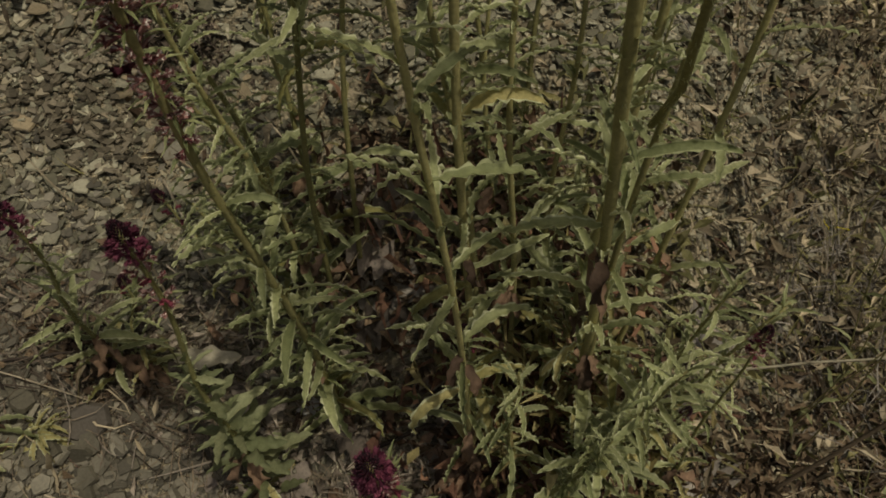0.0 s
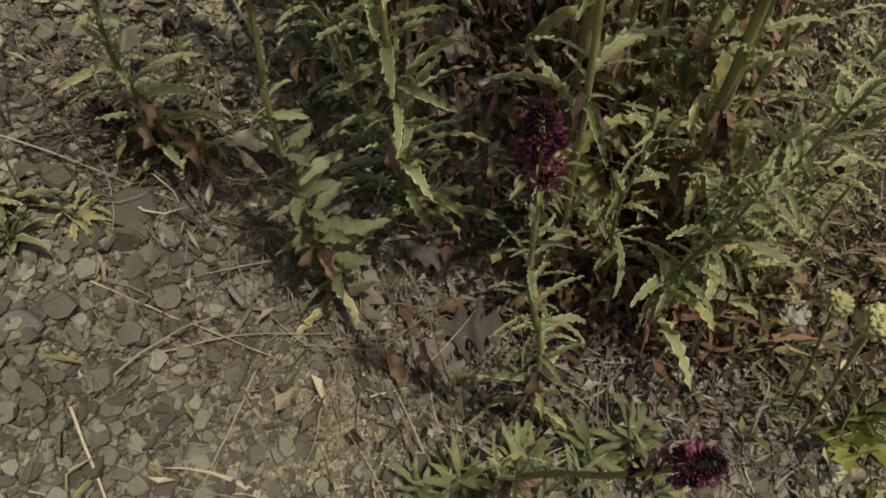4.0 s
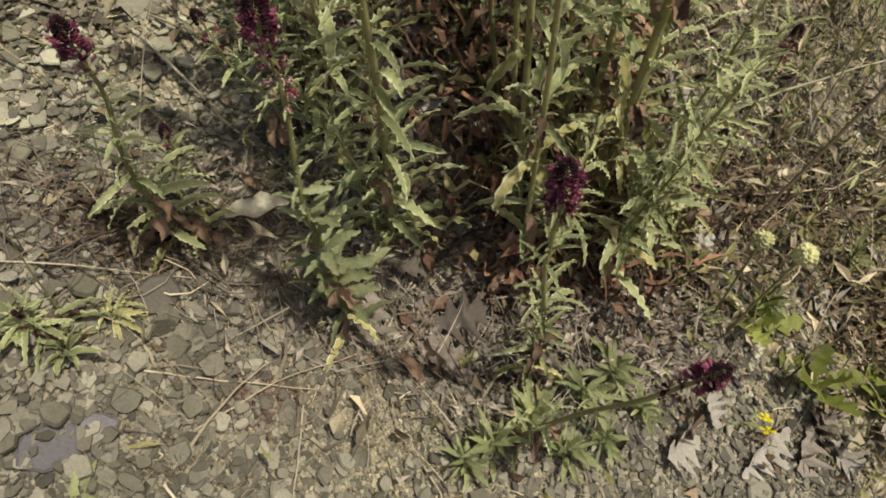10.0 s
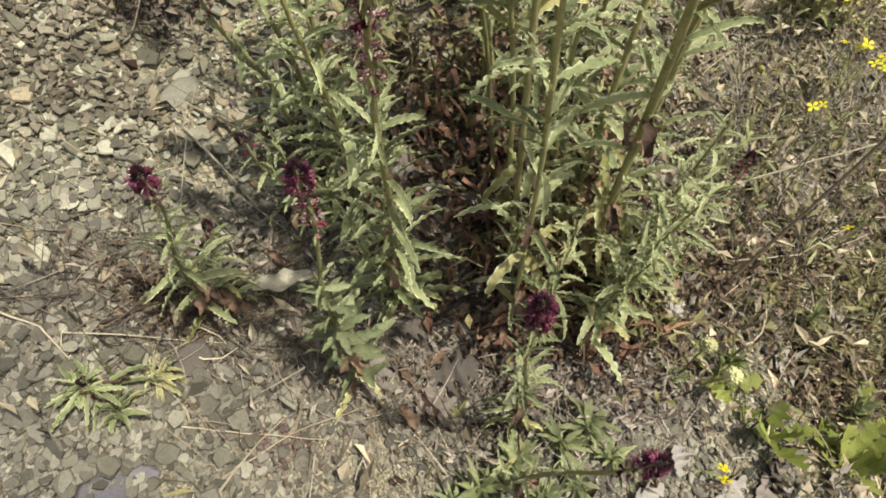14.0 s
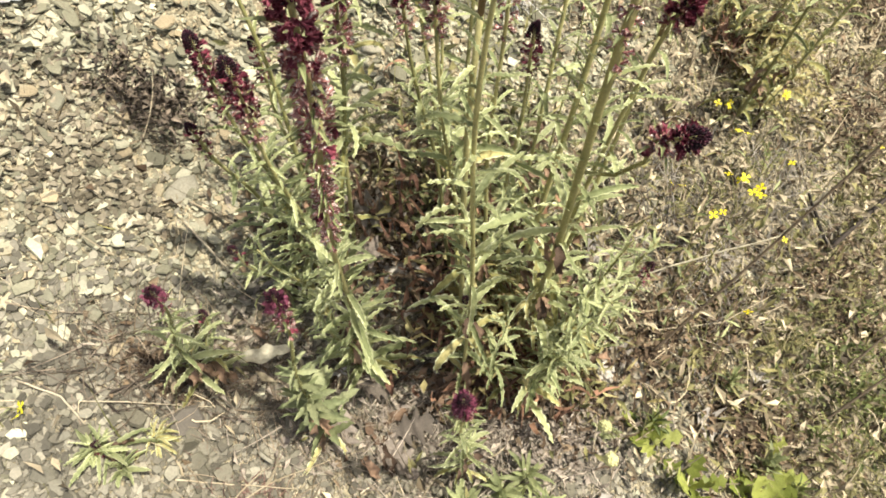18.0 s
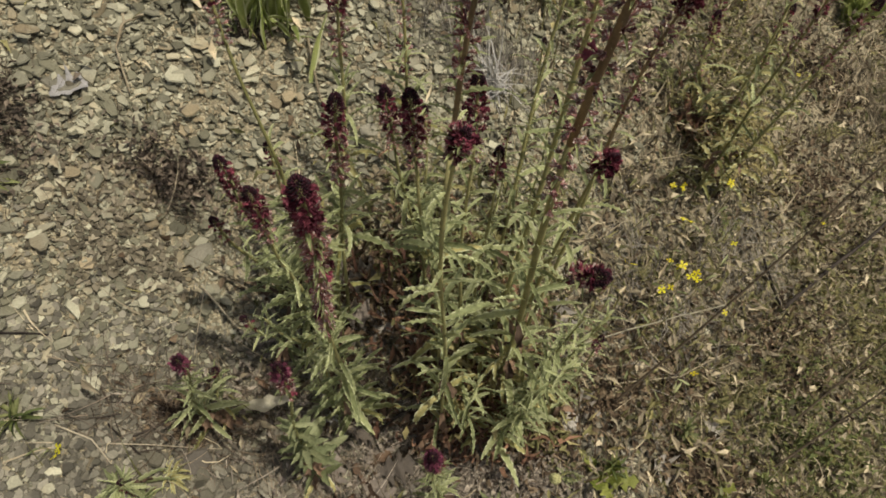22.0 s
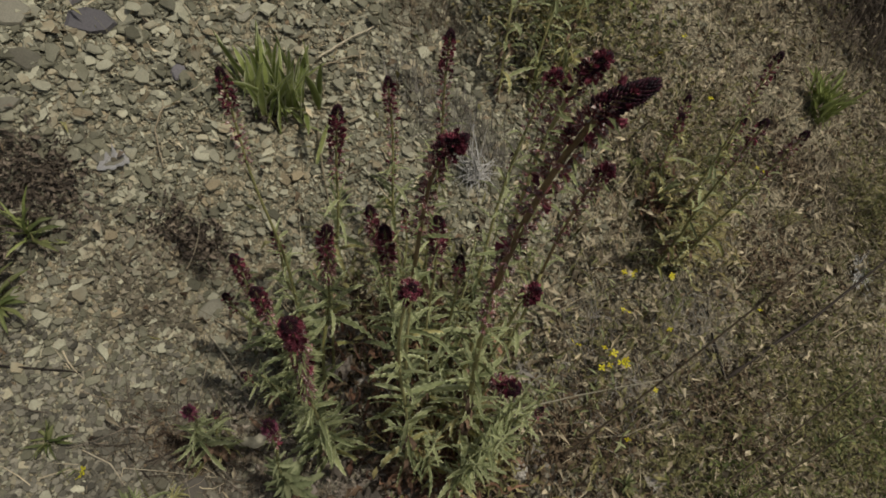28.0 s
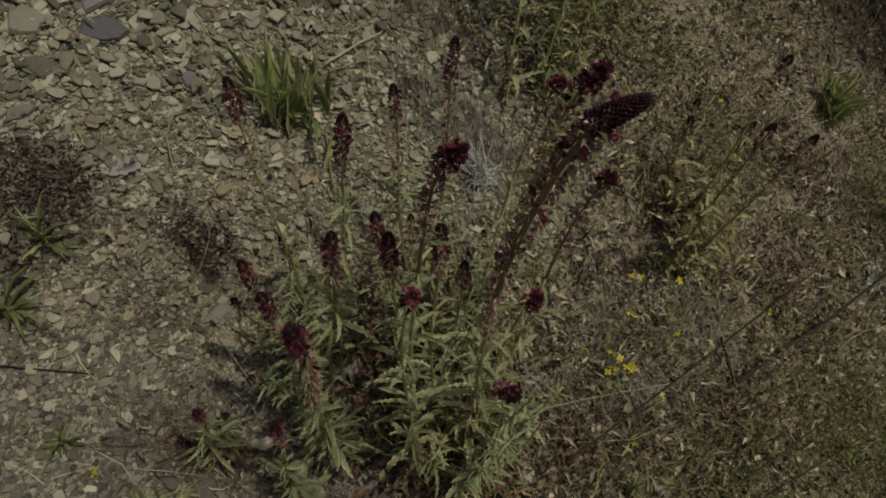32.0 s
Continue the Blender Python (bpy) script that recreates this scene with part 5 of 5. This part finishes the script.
strands("white_plume", patch(90, 1.264, 0.743, 0.012, 0.012, 404), 0.05, 0.002, 0.5, 0.4, 405, M_white, "feathery whitish plume in the dry grass", "dry plume", curl=0.5, lift=0.02)
pompom((0.262, 0.03, -0.09), (0.275, 0.045), 0.018, 404, "soft pale brown seed tuft at the foot of the clump", M_oak, "feathery heads")


# ---- stones ----
def stone(x, y, sx, sy, sz, seed, material, label, name="stone", category="stone", group="larger stones", sides=7, turn=None):
    rng = random.Random(seed)
    vs, fs = [], []
    rad = [rng.uniform(0.62, 1.15) for _ in range(sides)]
    for z, k in ((0.0, 0.96), (0.7, 1.0), (1.0, 0.86)):
        for i in range(sides):
            a = 2 * math.pi * i / sides
            vs.append(Vector((math.cos(a) * rad[i] * k * sx, math.sin(a) * rad[i] * k * sy, z * sz + (rng.uniform(-0.12, 0.12) * sz if z == 1.0 else 0))))
    vs.append(Vector((0, 0, sz)))
    for q in range(2):
        for i in range(sides):
            j = (i + 1) % sides
            fs.append((q * sides + i, q * sides + j, (q + 1) * sides + j, (q + 1) * sides + i))
    for i in range(sides):
        fs.append((2 * sides + i, 2 * sides + (i + 1) % sides, 3 * sides))
    fs.append(tuple(range(sides))[::-1])
    ob = new(name, mesh(name, vs, fs, material, False))
    f = frame_of(Vector((1, 0, -0.472)), UPN)
    ob.matrix_basis = Matrix.Translation((x, y, gz(x, y) - 0.2 * sz)) @ f @ Euler((rng.uniform(-0.15, 0.15), rng.uniform(-0.15, 0.15), rng.uniform(0, 6) if turn is None else turn)).to_matrix().to_4x4()
    return tagged(ob, label, category, group)


SLATE = "flat dark grey piece of slate on the scree"
stone(-0.316, -0.224, 0.028, 0.021, 0.005, 1, M_slate, SLATE, "slate", turn=0.4)
stone(-0.290, -0.205, 0.014, 0.012, 0.007, 2, M_slate, SLATE, "slate")
stone(-0.400, 0.474, 0.017, 0.022, 0.010, 3, M_slate, SLATE, "slate")
stone(-0.536, 0.500, 0.035, 0.045, 0.02, 4, M_slate, SLATE, "slate")
stone(-0.56, 0.56, 0.03, 0.05, 0.02, 5, M_slate, SLATE, "slate")
stone(-0.268, -0.103, 0.021, 0.018, 0.013, 20, M_slate_b, "flat brownish grey stone beside the short plants", "stone")
STN = "pale flat shale stone lying on the slope"
for i, (x, y, sx, sy, sz) in enumerate(((-0.297, 0.148, 0.028, 0.016, 0.008), (-0.641, 0.459, 0.036, 0.026, 0.018), (-0.610, 0.321, 0.024, 0.018, 0.014), (-0.60, 0.40, 0.03, 0.02, 0.012), (-0.69, 0.50, 0.036, 0.04, 0.03),
                                        (-0.44, 0.60, 0.03, 0.02, 0.01), (-0.118, -0.193, 0.014, 0.013, 0.006), (-0.47, 0.30, 0.018, 0.026, 0.008), (-0.32, 0.62, 0.03, 0.018, 0.01), (-0.36, 0.70, 0.03, 0.025, 0.012), (-0.05, 0.42, 0.022, 0.018, 0.008),
                                        (1.10, 0.86, 0.05, 0.04, 0.012), (0.30, 0.20, 0.02, 0.016, 0.01), (0.26, -0.10, 0.016, 0.014, 0.006), (-0.06, 0.36, 0.02, 0.012, 0.006), (0.30, -0.20, 0.02, 0.016, 0.008), (0.20, -0.11, 0.018, 0.012, 0.006))):
    stone(x, y, sx, sy, sz, 20 + i, M_chip_ob, STN)




# ---- shale chips ----
def chip_arrays(x, y, rad, seed, thick=0.22, tilt=0.28, rough=0.62, k=6, pile=0.45):
    """Thin angular flakes as one pair of vertex and face lists."""
    r = np.random.RandomState(seed)
    n = len(x)
    ang = np.sort(r.uniform(0, 2 * np.pi / k * 0.95, (n, k)) + np.arange(k) * 2 * np.pi / k, 1)
    rr = rad[:, None] * r.uniform(rough, 1.2, (n, k))
    st = r.uniform(0.42, 1.0, n)[:, None]
    nx, ny = 0.30 + r.normal(0, tilt, n), -0.26 + r.normal(0, tilt, n)
    nor = np.stack([nx, ny, np.ones(n)], -1)
    nor /= np.linalg.norm(nor, axis=1)[:, None]
    ax = np.stack([np.ones(n), r.normal(0, 1, n), np.zeros(n)], -1)
    u = np.cross(nor, ax); u /= np.linalg.norm(u, axis=1)[:, None]
    v = np.cross(nor, u)
    c = np.stack([x, y, gz(x, y) + rad * 0.12 + r.uniform(0, pile, n) * rad], -1)
    flat = c[:, None] + u[:, None] * (rr * np.cos(ang))[..., None] + v[:, None] * (rr * st * np.sin(ang))[..., None]
    h = (rad * thick * r.uniform(0.6, 1.5, n))[:, None, None] * nor[:, None]
    top = c[:, None] + (flat - c[:, None]) * 0.9 + h * 0.5
    V = np.concatenate([flat - h * 0.5, top], 1)
    b = np.arange(n)[:, None] * 2 * k
    F = (b + np.arange(k, 2 * k)).tolist()
    for i in range(k):
        j = (i + 1) % k
        F += (b + np.array([i, j, k + j, k + i])).tolist()
    return V.reshape(-1, 3), F


def scree(x, y):
    """How thickly the slope is strewn with flakes."""
    bare = 1 - 0.95 * np.exp(-((x + 0.10) ** 2 + (y + 0.175) ** 2) / 0.006) - 0.5 * np.exp(-((x + 0.24) ** 2 + (y - 0.42) ** 2) / 0.02) - 0.8 * np.exp(-((x - 0.05) ** 2 + (y - 0.10) ** 2) / 0.016)
    return np.clip(bare, 0, 1) * np.clip(1.0 - (x - 0.10) / 0.45, 0.06, 1.0) * np.clip(0.85 + 0.45 * np.sin(6 * x - 5 * y) * np.sin(8 * y + 2 * x), 0.3, 1)


NEAR = lambda x, y: (x > -0.38) & (x < 0.02) & (y > -0.34) & (y < -0.11)
LEFT, FRONT, RIGHT = (-0.85, 0.45, -0.38, 1.1), (-0.6, 0.45, -0.45, 0.05), (0.15, 2.2, -0.4, 2.4)
SANDY = lambda x, y: np.exp(-((x + 0.10) ** 2 + (y + 0.175) ** 2) / 0.008)
GRITTY = lambda x, y: np.exp(-((x + 0.24) ** 2 + (y - 0.40) ** 2) / 0.03)
for seed, n, lo, hi, th, tilt, rough, k, box, keep, m in (
        (1, 7000, 0.0060, 0.0125, 0.13, 0.29, 0.56, 7, LEFT, scree, M_chip),
        (2, 62000, 0.0030, 0.0066, 0.16, 0.36, 0.52, 6, LEFT, scree, M_chip),
        (3, 60000, 0.0018, 0.0040, 0.24, 0.4, 0.60, 5, LEFT, lambda x, y: np.clip(scree(x, y) + 0.2, 0, 1), M_chip),
        (4, 20000, 0.0036, 0.0088, 0.24, 0.34, 0.60, 7, FRONT, scree, M_chip_grey),
        (5, 22000, 0.0016, 0.0036, 0.35, 0.45, 0.65, 5, FRONT, lambda x, y: np.clip(scree(x, y) + 0.4, 0, 1), M_chip_grey),
        (6, 16000, 0.0028, 0.0075, 0.4, 0.5, 0.75, 4, RIGHT, lambda x, y: np.clip(scree(x, y) + 0.8 * edge(x, y), 0, 1), M_chip),
        (7, 17000, 0.0012, 0.0030, 0.7, 0.6, 0.7, 4, (-0.30, 0.10, -0.36, 0.0), SANDY, M_clay),
        (8, 10000, 0.0014, 0.0030, 0.6, 0.6, 0.7, 4, (-0.60, 0.10, 0.10, 0.75), GRITTY, M_clay)):
    p = field(n, *box, 500 + seed, keep)
    r = np.random.RandomState(600 + seed)
    rad = lo + (hi - lo) * r.uniform(0, 1, len(p)) ** 1.6
    if seed == 1:
        p = p[~NEAR(p[:, 0], p[:, 1])]
        rad = rad[:len(p)]
    rad = rad * (1 + 0.75 * np.clip((p[:, 1] - 0.10 - 0.5 * p[:, 0]) / 0.7, 0, 1)) if seed < 3 else rad
    fore = (p[:, 1] < -0.07 + 0.02 * np.sin(31 * p[:, 0])) & (p[:, 0] > -0.40)
    for sel, stone_mat in ((fore, M_chip_grey), (~fore, M_chip)) if seed < 4 else ((p[:, 0] < 9, m),):
        V, F = chip_arrays(p[sel, 0], p[sel, 1], rad[sel], 700 + seed, th, tilt, rough, k, 0.75)
        ob = new("shale_chips", mesh("shale_chips", V.tolist(), F, stone_mat, False))
        ob.parent = ground
        tagged(ob, "fine pale clay gravel" if m == M_clay else "countless small flat shale chips", kind="stuff")
# brown crumbling ledge in the scree, its shading put into the darker chip colour
p = np.concatenate([patch(650, -0.405, 0.150, 0.032, 0.045, 620), patch(260, -0.35, 0.115, 0.03, 0.02, 621)])
V, F = chip_arrays(p[:, 0], p[:, 1], np.random.RandomState(622).uniform(0.003, 0.0085, len(p)), 623, 0.3, 0.55, 0.5, 5, 1.4)
ob = new("shale_chips", mesh("shale_chips", V.tolist(), F, M_chip_brown_shade, False))
ob.parent = ground
tagged(ob, "crumbling brown shale of a low ledge, darkened for its shading", kind="stuff")
# the flakes nearest to the path, one by one
CHIPS = []
r = np.random.RandomState(77)
for i in range(24):
    V, F = chip_arrays(np.array([0.0]), np.array([0.0]), np.array([0.0088]), 800 + i, 0.30, 0.38, 0.74, 9)
    V = V - np.array([0, 0, gz(0.0, 0.0)])
    CHIPS.append(mesh("shale_chip", V.tolist(), F, M_chip_ob, False))
near = field(900, -0.38, 0.02, -0.34, -0.11, 78, lambda x, y: np.clip(scree(x, y) + 0.06, 0, 1))[:298]
for x, y in near:
    ob = new("shale_chip", CHIPS[r.randint(24)])
    ob.parent = ground
    a = r.uniform(0, 6.28)
    ob.matrix_basis = Matrix.Translation((x, y, gz(x, y) + r.uniform(0.002, 0.0075))) @ Matrix.Rotation(a, 4, UPN) @ Matrix.Scale(0.6 + 0.8 * r.uniform(0, 1) ** 1.8, 4)
